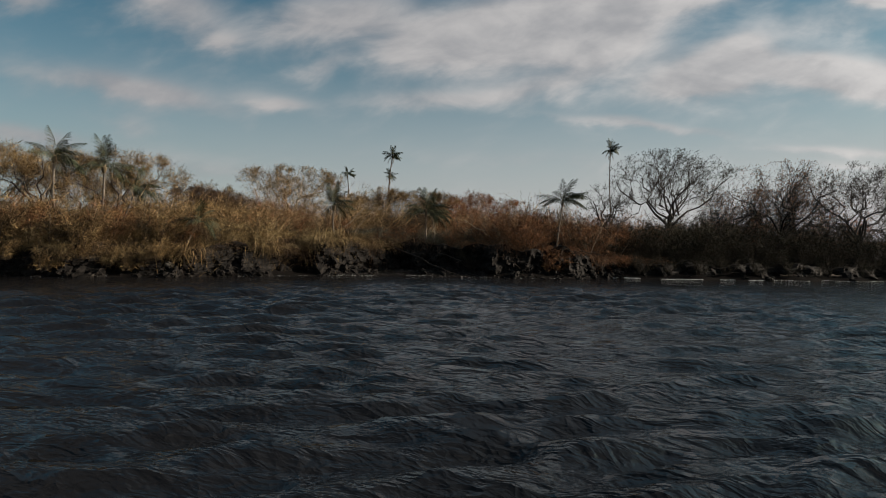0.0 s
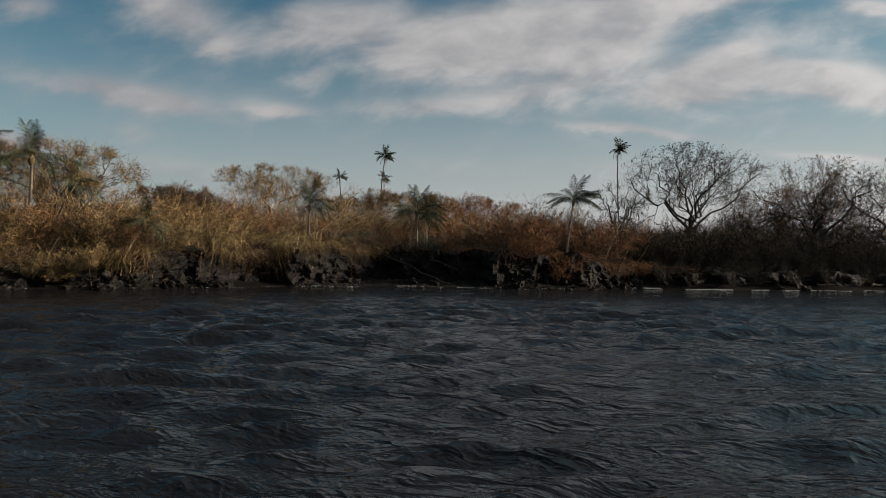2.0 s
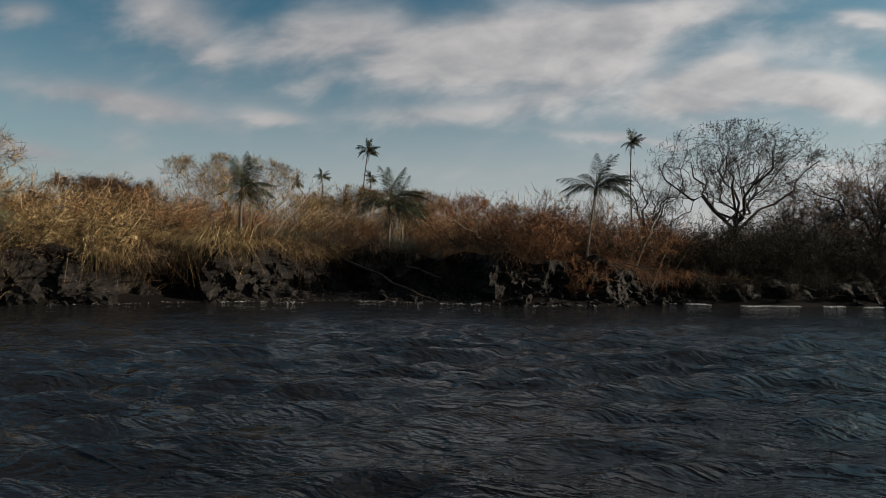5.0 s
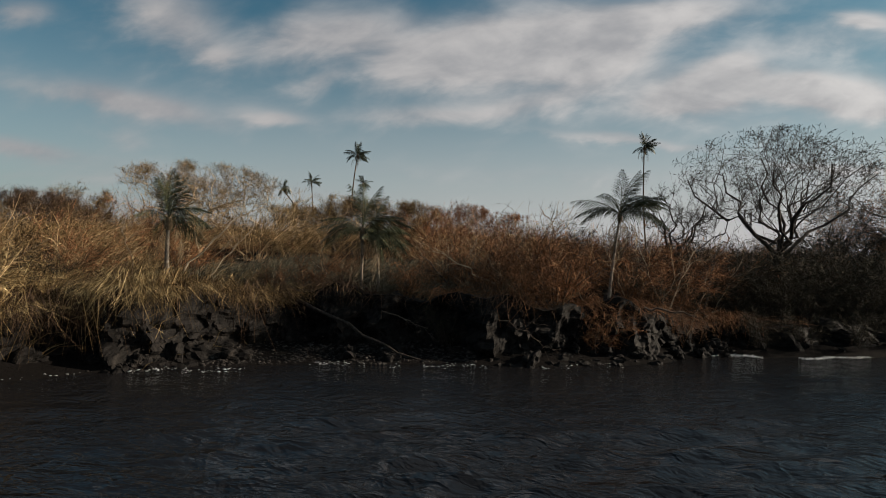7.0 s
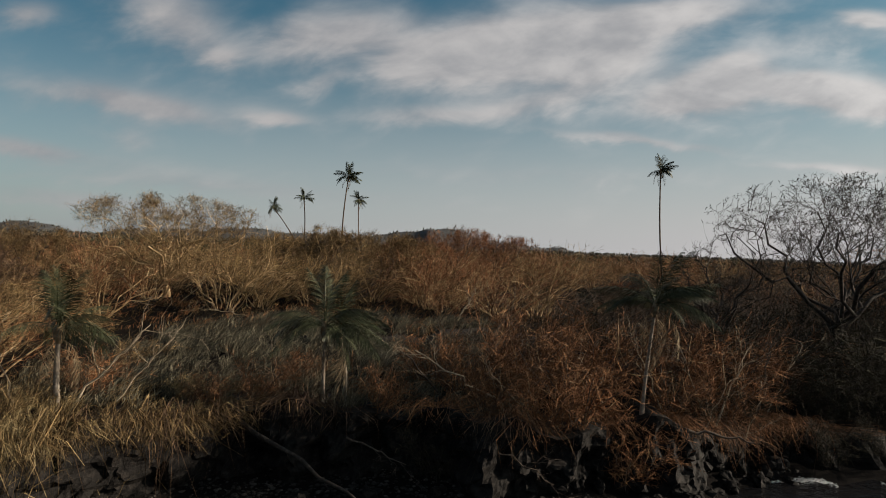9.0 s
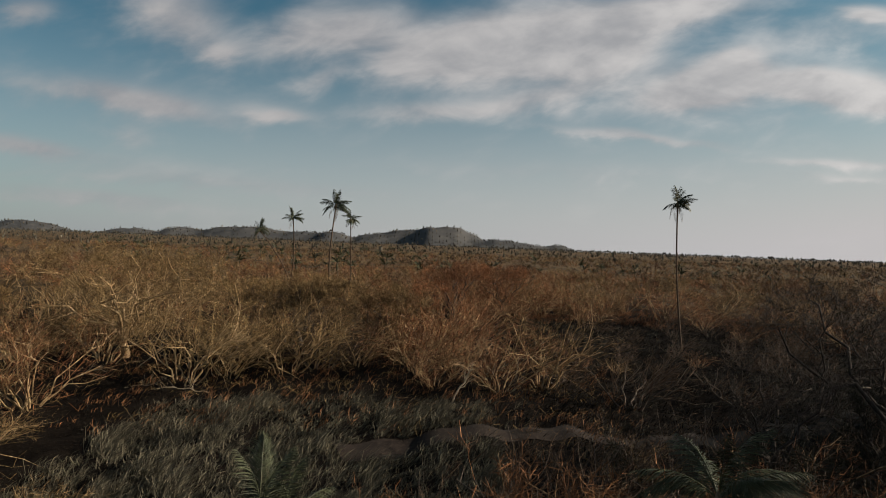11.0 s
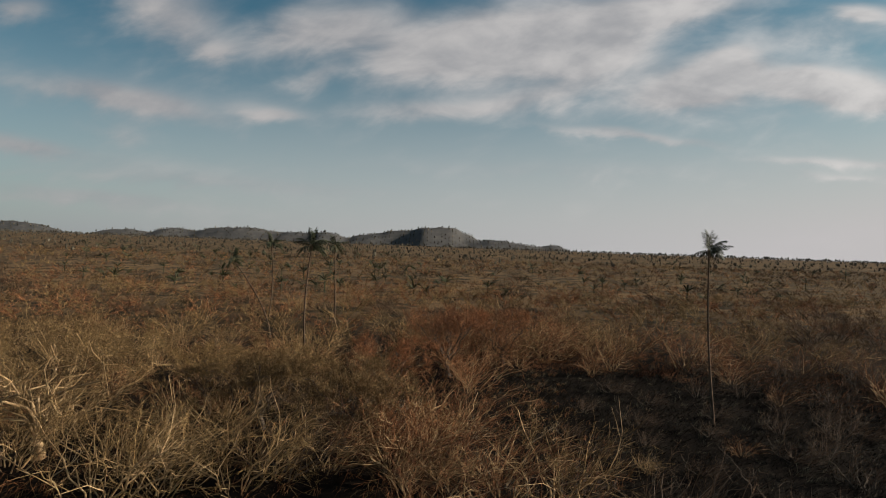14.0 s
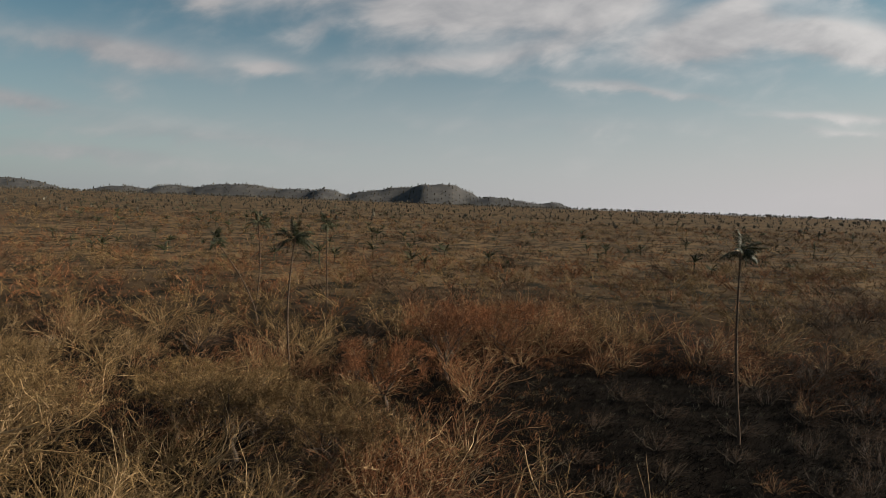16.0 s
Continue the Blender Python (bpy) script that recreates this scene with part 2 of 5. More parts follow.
def ground_material():
    m, nt, bsdf = material("shade_dark_earth_and_litter")
    pos = place_of(nt)
    sep = nt.nodes.new("ShaderNodeSeparateXYZ")
    nt.links.new(pos, sep.inputs[0])
    broad, mid, fine = grain(nt, pos, 0.045, 4.0, 0.6), grain(nt, pos, 0.5, 4.0), grain(nt, pos, 4.0, 5.0, 0.7)
    # soil darkened well below its own tone to carry shade on open ground
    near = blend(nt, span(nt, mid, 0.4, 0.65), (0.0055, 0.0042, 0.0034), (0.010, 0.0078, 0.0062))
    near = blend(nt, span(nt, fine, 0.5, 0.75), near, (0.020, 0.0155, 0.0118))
    # wet sand by the water, blackened for the trees' shade as well
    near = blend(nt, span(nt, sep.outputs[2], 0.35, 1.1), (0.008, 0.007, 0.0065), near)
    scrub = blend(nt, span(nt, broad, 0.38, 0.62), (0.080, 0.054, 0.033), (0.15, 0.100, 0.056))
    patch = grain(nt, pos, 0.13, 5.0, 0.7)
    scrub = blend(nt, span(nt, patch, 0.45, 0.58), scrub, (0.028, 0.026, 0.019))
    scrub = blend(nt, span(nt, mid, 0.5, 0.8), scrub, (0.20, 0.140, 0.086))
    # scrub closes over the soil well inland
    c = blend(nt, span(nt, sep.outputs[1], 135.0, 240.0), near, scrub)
    nt.links.new(c, bsdf.inputs["Base Color"])
    bsdf.inputs["Roughness"].default_value = 0.95
    bsdf.inputs["Specular IOR Level"].default_value = 0.02
    relief(nt, bsdf, fine, 0.8, 0.12)
    return m


def water_material():
    m, nt, bsdf = material("sea_water")
    pos = place_of(nt)
    sep = nt.nodes.new("ShaderNodeSeparateXYZ")
    nt.links.new(pos, sep.inputs[0])
    along = combine(nt, calc(nt, "MULTIPLY", sep.outputs[0], 0.5), calc(nt, "ADD", sep.outputs[1], calc(nt, "MULTIPLY", sep.outputs[0], 0.14)))

    def ridge(scale, distort):
        n = grain(nt, along, scale, 2.0, 0.5, distort)
        return calc(nt, "SUBTRACT", 1.0, calc(nt, "ABSOLUTE", calc(nt, "SUBTRACT", calc(nt, "MULTIPLY", n, 2.0), 1.0)))

    # sharp little crests over broader chop, rougher where gusts strike
    gust = span(nt, grain(nt, pos, 0.16, 2.0), 0.35, 0.65, 0.55, 1.15)
    small = calc(nt, "ADD", calc(nt, "MULTIPLY", ridge(2.6, 0.8), 0.42), calc(nt, "MULTIPLY", ridge(6.0, 0.5), 0.20))
    chop = calc(nt, "ADD", calc(nt, "MULTIPLY", ridge(1.1, 1.0), 0.75), calc(nt, "MULTIPLY", small, gust))
    murk = blend(nt, span(nt, grain(nt, pos, 0.05, 2.0), 0.3, 0.7), (0.0065, 0.0065, 0.0072), (0.0098, 0.0094, 0.010))
    nt.links.new(murk, bsdf.inputs["Base Color"])
    bsdf.inputs["Roughness"].default_value = 0.1
    bsdf.inputs["IOR"].default_value = 1.33
    # the water lies calmer in the lee of the bank
    lee = span(nt, calc(nt, "SUBTRACT", sep.outputs[1], calc(nt, "MULTIPLY", sep.outputs[0], 0.4)), 30.0, 58.0, 1.0, 0.8)
    relief(nt, bsdf, calc(nt, "MULTIPLY", chop, lee), 0.9, 0.21)
    return m


M_GROUND, M_WATER = ground_material(), water_material()

# ---- mesh tools ----
rg = np.random.default_rng(11)


class Geo:
    """Gathers quads from many calls into one mesh."""

    def __init__(self):
        self.v, self.f, self.n = [], [], 0

    def add(self, verts, faces):
        verts = np.asarray(verts, float).reshape(-1, 3)
        self.v.append(verts)
        self.f.append(np.asarray(faces) + self.n)
        self.n += len(verts)
        return self

    def arrays(self):
        return np.concatenate(self.v), np.concatenate(self.f)


def make_mesh(name, verts, faces, mat, smooth=True):
    me = bpy.data.meshes.new(name)
    verts, faces = np.asarray(verts, np.float32), np.asarray(faces, np.int32)
    k = faces.shape[1]
    me.vertices.add(len(verts))
    me.vertices.foreach_set("co", verts.ravel())
    me.loops.add(faces.size)
    me.loops.foreach_set("vertex_index", faces.ravel())
    me.polygons.add(len(faces))
    me.polygons.foreach_set("loop_start", np.arange(0, faces.size, k, dtype=np.int32))
    me.polygons.foreach_set("use_smooth", np.full(len(faces), smooth))
    me.update(calc_edges=True)
    me.materials.append(mat)
    return me


def part(name, geo, mat, parent=None, label="", smooth=True):
    """One mesh object from a Geo or a ready mesh, under a thing or a part."""
    me = geo if isinstance(geo, bpy.types.Mesh) else make_mesh(name, *geo.arrays(), mat, smooth)
    ob = new(name, me)
    ob.parent = parent
    if label:
        tagged(ob, label)
    return ob


def unit(a):
    return a / np.maximum(np.linalg.norm(a, axis=-1, keepdims=True), 1e-9)


def tubes(P, R, s=3):
    """Round tapered rods: P (n, k, 3) centre lines, R (n, k) radii."""
    n, k, _ = P.shape
    T = unit(P[:, -1] - P[:, 0])
    A = np.where(np.abs(T[:, 2:3]) < 0.9, np.array([[0.0, 0, 1]]), np.array([[1.0, 0, 0]]))
    U = unit(np.cross(T, A))
    W = np.cross(T, U)
    a = np.arange(s) * 2 * np.pi / s
    ring = np.cos(a)[None, :, None] * U[:, None] + np.sin(a)[None, :, None] * W[:, None]
    V = P[:, :, None] + R[:, :, None, None] * ring[:, None]
    i = np.arange(n * k * s).reshape(n, k, s)
    F = np.stack([i[:, :-1], np.roll(i[:, :-1], -1, 2), np.roll(i[:, 1:], -1, 2), i[:, 1:]], -1)
    return V.reshape(-1, 3), F.reshape(-1, 4)


def blades(P, W, side):
    """Leaf blades: P (n, k, 3) mid lines, W (n, k) half widths, side (n, 3)."""
    n, k, _ = P.shape
    V = np.stack([P - W[..., None] * side[:, None], P + W[..., None] * side[:, None]], 2)
    i = np.arange(n * k * 2).reshape(n, k, 2)
    F = np.stack([i[:, :-1, 0], i[:, :-1, 1], i[:, 1:, 1], i[:, 1:, 0]], -1)
    return V.reshape(-1, 3), F.reshape(-1, 4)


def sprout(P, R, m, t0, t1, angle, length, k, lift, wind, ratio, r, wiggle=0.15, least=0.004):
    """m side shoots on each rod of P."""
    n, kk, _ = P.shape
    pi = np.repeat(np.arange(n), m)
    t = np.clip(r.uniform(t0, t1, n * m), 0, 0.999) * (kk - 1)
    i = t.astype(int)
    f = (t - i)[:, None]
    base = P[pi, i] * (1 - f) + P[pi, i + 1] * f
    rad = R[pi, i] * (1 - f[:, 0]) + R[pi, i + 1] * f[:, 0]
    T = unit(P[pi, i + 1] - P[pi, i])
    Q = r.normal(size=T.shape)
    Q = unit(Q - (Q * T).sum(1, keepdims=True) * T)
    a = np.radians(r.normal(angle, angle * 0.25, n * m))[:, None]
    D = unit(np.cos(a) * T + np.sin(a) * Q + np.array([wind, 0, lift]))
    L = length * r.uniform(0.55, 1.3, n * m)
    C = r.normal(size=T.shape) * wiggle + np.array([wind * 0.5, 0, lift * 0.4])
    s = np.linspace(0, 1, k)[None, :, None]
    P2 = base[:, None] + D[:, None] * L[:, None, None] * s + C[:, None] * L[:, None, None] * s ** 2
    P2[:, 1:-1] += r.normal(size=(n * m, k - 2, 3)) * (L * wiggle * 0.25)[:, None, None]
    R2 = np.maximum(rad * ratio, least)[:, None] * np.linspace(1, 0.3, k)[None]
    return P2, R2


def stems(n, height, spread, wind, k, radius, r, base=0.25):
    """n shoots from one root."""
    az = r.uniform(0, 2 * np.pi, n)
    out = r.uniform(0.15, 1.0, n) * spread
    D = np.stack([np.cos(az) * out + wind, np.sin(az) * out, np.full(n, 1.0)], 1)
    L = height * r.uniform(0.65, 1.1, n)
    s = np.linspace(0, 1, k)[None, :, None]
    root = np.stack([np.cos(az), np.sin(az), np.zeros(n)], 1) * base * r.uniform(0.2, 1, n)[:, None]
    root[:, 2] = -0.25
    P = root[:, None] + D[:, None] * L[:, None, None] * s + (np.stack([np.cos(az) * spread * 0.35 + wind * 0.6, np.sin(az) * spread * 0.35, np.full(n, -0.12)], 1) * L[:, None])[:, None] * s ** 2
    P[:, 1:] += r.normal(size=(n, k - 1, 3)) * (L * 0.025)[:, None, None]
    R = radius * r.uniform(0.6, 1.1, n)[:, None] * np.linspace(1, 0.35, k)[None]
    return P, R


def tufts(P, m, length, width, r, lift=0.15, wind=0.12, t0=0.1):
    """Fine dry sprays along the rods of P."""
    n, kk, _ = P.shape
    pi = np.repeat(np.arange(n), m)
    t = r.uniform(t0, 0.999, n * m) * (kk - 1)
    i = t.astype(int)
    f = (t - i)[:, None]
    base = P[pi, i] * (1 - f) + P[pi, i + 1] * f
    T = unit(P[pi, i + 1] - P[pi, i])
    D = unit(T * 0.6 + r.normal(size=T.shape) * 0.75 + np.array([wind, 0, lift]))
    L = (length * r.uniform(0.5, 1.3, n * m))[:, None]
    side = unit(np.cross(D, r.normal(size=D.shape)))
    Q = np.stack([base, base + D * L], 1)
    W = np.array([1.0, 0.25])[None] * (width * r.uniform(0.6, 1.2, n * m))[:, None]
    return blades(Q, W, side)


def lay(arrays, spots, jitter=0.0):
    """Many turned and scaled copies of one small plant in one Geo; spots (n, 5): x, y, z, turn, scale."""
    V, F = arrays
    c, s = np.cos(spots[:, 3]), np.sin(spots[:, 3])
    k = spots[:, 4]
    X = (V[None, :, 0] * c[:, None] - V[None, :, 1] * s[:, None]) * k[:, None] + spots[:, 0:1]
    Y = (V[None, :, 0] * s[:, None] + V[None, :, 1] * c[:, None]) * k[:, None] + spots[:, 1:2]
    Z = V[None, :, 2] * k[:, None] + spots[:, 2:3]
    G = F[None] + (np.arange(len(spots)) * len(V))[:, None, None]
    return np.stack([X, Y, Z], -1).reshape(-1, 3), G.reshape(-1, F.shape[1])


# ---- the lie of the land ----
SHORE_X = np.array([-400, -80, -45, -29, -23, -19, -15.5, -13, -11, -8, -4, -1, 3, 7, 10, 13, 17, 22, 26, 34, 45, 60, 90, 400])
SHORE_Y = np.array([-60, 33, 42, 47.3, 50, 52.6, 55.3, 56.6, 58.4, 59.2, 60.4, 61, 61.3, 61.6, 63, 65.4, 67.0, 67.3, 68.7, 71, 74.5, 80, 90, 180])


def shore(x):
    x = np.asarray(x, float)
    return np.interp(x, SHORE_X, SHORE_Y) + 0.35 * np.sin(x * 0.9 + 1.0) + 0.25 * np.sin(x * 2.3 + 0.4) * np.cos(x * 0.31)


def toe(x):
    """How far the foot of the bank stands behind the water's edge."""
    cave = 2.3 * np.exp(-((np.asarray(x) + 16.2) / 2.0) ** 4)
    return cave + np.interp(x, [-80, -16, -12, -10, -2, 1, 9, 13, 18, 30, 60], [0.25, 0.25, 0.4, 3.6, 3.6, 1.6, 1.2, 1.0, 1.0, 1.1, 1.2]) + 0.55 * (1 + np.sin(np.asarray(x) * 1.15 + 2.0) * np.cos(np.asarray(x) * 0.43))


def top(x):
    """Height of the bank's edge."""
    return np.interp(x, [-80, -30, -24, -18, -13, 0, 9, 13, 18, 26, 60], [2.4, 2.3, 2.2, 2.7, 3.3, 3.0, 2.9, 2.3, 1.7, 1.5, 1.4]) + 0.28 * np.sin(np.asarray(x) * 0.83) + 0.18 * np.sin(np.asarray(x) * 2.1 + 1.0)


def waves_of(x, y, octaves, seed):
    r = np.random.default_rng(seed)
    h = np.zeros_like(x)
    for length, amount in octaves:
        for _ in range(4):
            a = r.uniform(0, 2 * np.pi)
            h = h + amount * 0.5 * np.sin((x * np.cos(a) + y * np.sin(a)) * 2 * np.pi / (length * r.uniform(0.8, 1.25)) + r.uniform(0, 7))
    return h


def land(x, y, behind=0.0):
    """Height of the ground; behind: how far it rises behind the face of the bank."""
    x, y = np.asarray(x, float), np.asarray(y, float)
    edge = shore(x) + toe(x)
    back = y - edge
    beach = np.clip((y - shore(x)) / np.maximum(toe(x), 0.5), -6, 1) * 0.45
    far = np.clip(y - 120, 0, 1900)
    inland = np.clip(back, 0, 60) / 60 * (4.3 - top(x)) + far * 0.0085 - x * 0.0062 * np.clip(far / 1700, 0, 1)
    inland = inland - np.clip(y - 2020, 0, 4000) * 0.03
    rough = waves_of(x, y, ((37.0, 0.22), (13.0, 0.12), (5.0, 0.06)), 3) * np.clip(back / 6, 0.15, 1)
    rise = np.clip((back + 0.1 - behind) / 0.9, 0, 1)
    return np.where(back < behind - 0.1, beach, beach * (1 - rise) + (top(x) + inland + rough) * rise)


def graded(lo, hi, fine_lo, fine_hi, step, grow=1.18):
    mid = list(np.arange(fine_lo, fine_hi + step * 0.5, step))
    s, v = step, mid[-1]
    up = []
    while v < hi:
        s *= grow
        v += s
        up.append(min(v, hi))
    s, v = step, mid[0]
    down = []
    while v > lo:
        s *= grow
        v -= s
        down.append(max(v, lo))
    return np.array(down[::-1] + mid + up)


def sheet(xs, ys, height):
    X, Y = np.meshgrid(xs, ys)
    Z = height(X, Y)
    i = np.arange(X.size).reshape(X.shape)
    F = np.stack([i[:-1, :-1], i[:-1, 1:], i[1:, 1:], i[1:, :-1]], -1).reshape(-1, 4)
    return np.stack([X, Y, Z], -1).reshape(-1, 3), F


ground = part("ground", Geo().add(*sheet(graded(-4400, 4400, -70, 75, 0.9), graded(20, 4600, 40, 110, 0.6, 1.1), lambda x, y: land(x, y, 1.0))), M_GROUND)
tagged(ground, "dry earth with leaf litter and scrub, its colour darkened for shade", "ground", kind="structure")

SWELL = np.random.default_rng(5)
TRAINS = [(SWELL.uniform(0.35, 0.62) * L * math.exp(-1.1 * math.log(L / 1.5) ** 2), SWELL.normal(-1.42, 0.33), SWELL.uniform(0, 7), L) for L in np.geomspace(0.8, 4.2, 36)]


def sea(x, y):
    h = np.zeros_like(x)
    coarse = 0.25 + 0.08 * np.maximum(np.maximum(np.abs(x) - 21, y - 50), np.maximum(9 - y, 0))
    for a, turn, ph, L in TRAINS:
        p = (x * np.cos(turn) + y * np.sin(turn)) * 2 * np.pi / L + ph
        p = p + 0.5 * np.sin(x * 0.37 + ph) + 0.4 * np.sin(y * 0.29 - x * 0.17 + 2 * ph)
        h = h + a * 0.052 * (1.7 * np.exp(1.3 * (np.sin(p) - 1)) - 0.7) * np.clip((L / coarse - 2.2) / 2.0, 0, 1)
    gust = 0.72 + 0.34 * np.sin(x * 0.13 + 1.0) * np.sin(y * 0.17 + x * 0.05)
    near = np.clip((shore(x) - y) / 22.0, 0.18, 1.0)
    return h * gust * near


water = part("water", Geo().add(*sheet(graded(-4400, 4400, -21, 21, 0.25, 1.08), graded(-4400, 240, 9, 50, 0.25, 1.08), sea)), M_WATER)
tagged(water, "dark choppy grey sea with small wind waves", "sea", kind="structure")


def cliff_strip():
    """The rough dark face of the low bank, folded into buttresses and hollows."""
    xs = np.concatenate([np.arange(-78, -34, 0.35), np.arange(-34, 20, 0.15), np.arange(20, 78, 0.35)])
    rows = 26
    V = np.zeros((len(xs), rows, 3))
    for i, x in enumerate(xs):
        edge, high = float(shore(x) + toe(x)), float(top(x))
        slope = 0.55 + 0.9 * max(0.0, min(1.0, (x - 12) / 8))
        for j in range(rows):
            q = j / (rows - 1)
            z = -0.5 + (high + 0.62) * q
            lump = noise.fractal(Vector((x * 0.42, z * 0.35, 1.7)), 0.9, 2.1, 4)
            crag = noise.turbulence(Vector((x * 1.3, z * 1.1, 5.2)), 4, False)
            cave = noise.noise(Vector((x * 0.27, 0.3, 9.0)))
            bulge = math.sin(q * math.pi)
            shelf = math.floor(4.0 * noise.noise(Vector((x * 0.8, z * 0.9, 2.2)))) * 0.16
            out = 0.25 + 0.75 * lump * bulge + (0.8 * crag + shelf) * bulge - 0.9 * max(0.0, cave) * bulge
            V[i, j] = (x + 0.25 * noise.noise(Vector((x, z * 2, 3))), edge + slope * (q - 0.35) * 1.2 - out, z)
        V[i, -1, 1] = edge + 2.3
        V[i, -1, 2] = high + 0.03
    n = np.arange(len(xs) * rows).reshape(len(xs), rows)
    F = np.stack([n[:-1, :-1], n[1:, :-1], n[1:, 1:], n[:-1, 1:]], -1).reshape(-1, 4)
    return V.reshape(-1, 3), F


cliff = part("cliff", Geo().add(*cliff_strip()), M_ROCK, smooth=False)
tagged(cliff, "low broken bank of volcanic rock above the water, darkened for shade", "cliff", kind="structure")

# far hills behind the plain
HILLS = [(-1390, 150, 62), (-1040, 120, 46), (-862, 75, 55), (-665, 180, 64), (-470, 105, 55), (-370, 62, 55), (-225, 110, 54), (-125, 95, 70), (-48, 62, 80), (14, 60, 85), (70, 50, 62), (150, 110, 46), (250, 90, 36), (362, 55, 36)]


def range_height(x, y):
    total = np.zeros_like(x)
    for i, (cx, half, high) in enumerate(HILLS):
        d = np.hypot((x - cx) / (half * 1.15), (y - 2120 - 30 * math.sin(i * 2.1)) / 150)
        total = total + ((high - 2) * np.exp(-d ** 2.6)) ** 4
    return total ** 0.25 + 2.4 * waves_of(x, y, ((120, 0.7), (45, 0.6), (24, 0.4)), 9)


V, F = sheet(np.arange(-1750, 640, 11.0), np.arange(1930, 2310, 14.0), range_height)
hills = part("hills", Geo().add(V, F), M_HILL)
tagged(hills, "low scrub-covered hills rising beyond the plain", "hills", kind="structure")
pick = V[np.random.default_rng(44).permutation(len(V))[:2600]]
hill_tops = [pick[(pick[:, 2] > 24) & (pick[:, 1] < 2150)]]

# ---- plants ----
def thing(name, spot, label, category, group="", turn=0.0, scale=1.0):
    e = new(name)
    e.empty_display_size = 0.3
    e.matrix_basis = Matrix.LocRotScale(spot, Euler((0, 0, turn)), (scale,) * 3)
    return tagged(e, label, category, group)


def under_dome(Q, height, reach):
    """Shorten the rods that would pierce the crown's shallow dome."""
    far = np.hypot(Q[:, -1, 0], Q[:, -1, 1]) / (reach * 1.15)
    roof = height * np.clip(1.0 - 0.22 * far ** 2, 0.55, 1.0)
    rise = np.maximum(Q[:, -1, 2] - Q[:, 0, 2], 0.01)
    k = np.where(Q[:, -1, 2] > roof, np.clip((roof - Q[:, 0, 2]) / rise, 0.3, 1.0), 1.0)
    return Q[:, :1] + (Q - Q[:, :1]) * k[:, None, None]


def shrub(seed, height, spread, wind, twig_mat, label, sparse=1.0, k_stems=9):
    """A bare, many-stemmed dry shrub: a fan of long wind-bent rods over a dark, open foot."""
    r = np.random.default_rng(seed)
    e = thing("dry_shrub", (0, 0, 0), label, "shrub", "dry shrubs on the plain")
    P0, R0 = stems(k_stems, height * 0.70, spread, wind * 0.6, 6, 0.068, r, 0.8)
    P0[:, 1:] += np.cumsum(r.normal(size=(k_stems, 5, 3)) * np.array([0.17, 0.17, 0.07]), 1)
    P1, R1 = sprout(P0, R0, max(4, int(7 * sparse)), 0.22, 1.0, 34, height * 0.44, 4, 0.10, wind * 1.6, 0.55, r, 0.28, 0.02)
    P1 = under_dome(P1, height, height)
    P2, R2 = sprout(P1, R1, max(2, int(3 * sparse)), 0.3, 1.0, 34, height * 0.25, 3, 0.06, wind * 1.8, 0.6, r, 0.2, 0.011)
    P2 = under_dome(P2, height * 1.05, height)
    pale, wan = np.arange(len(P1)) % 3 == 0, np.arange(len(P2)) % 5 == 0
    R1[pale] *= 1.45
    wood = M_BARK if twig_mat is M_UMBER else (M_PALE if twig_mat is M_PALE else M_STEM)
    for i in range(k_stems):
        part("stem", Geo().add(*tubes(P0[i:i + 1], R0[i:i + 1], 4)), wood, e)
    tagged(part("branchwork", Geo().add(*tubes(P1[pale], R1[pale], 3)).add(*tubes(P2[wan], R2[wan] * 1.3, 3)), wood, e), kind="stuff")
    part("crown", Geo().add(*tubes(P1[~pale], R1[~pale], 3)).add(*tubes(P2[~wan], R2[~wan], 3)), twig_mat, e)
    g = Geo().add(*tufts(P2, 2, 0.55, 0.012, r, lift=0.1, wind=wind * 2)).add(*tufts(P1, 2, 0.6, 0.013, r, wind=wind * 2)).add(*tufts(P0, 4, 0.7, 0.013, r, lift=-0.05, wind=wind, t0=0.02))
    tagged(part("spray", g, twig_mat, e, smooth=False), kind="stuff")
    return e


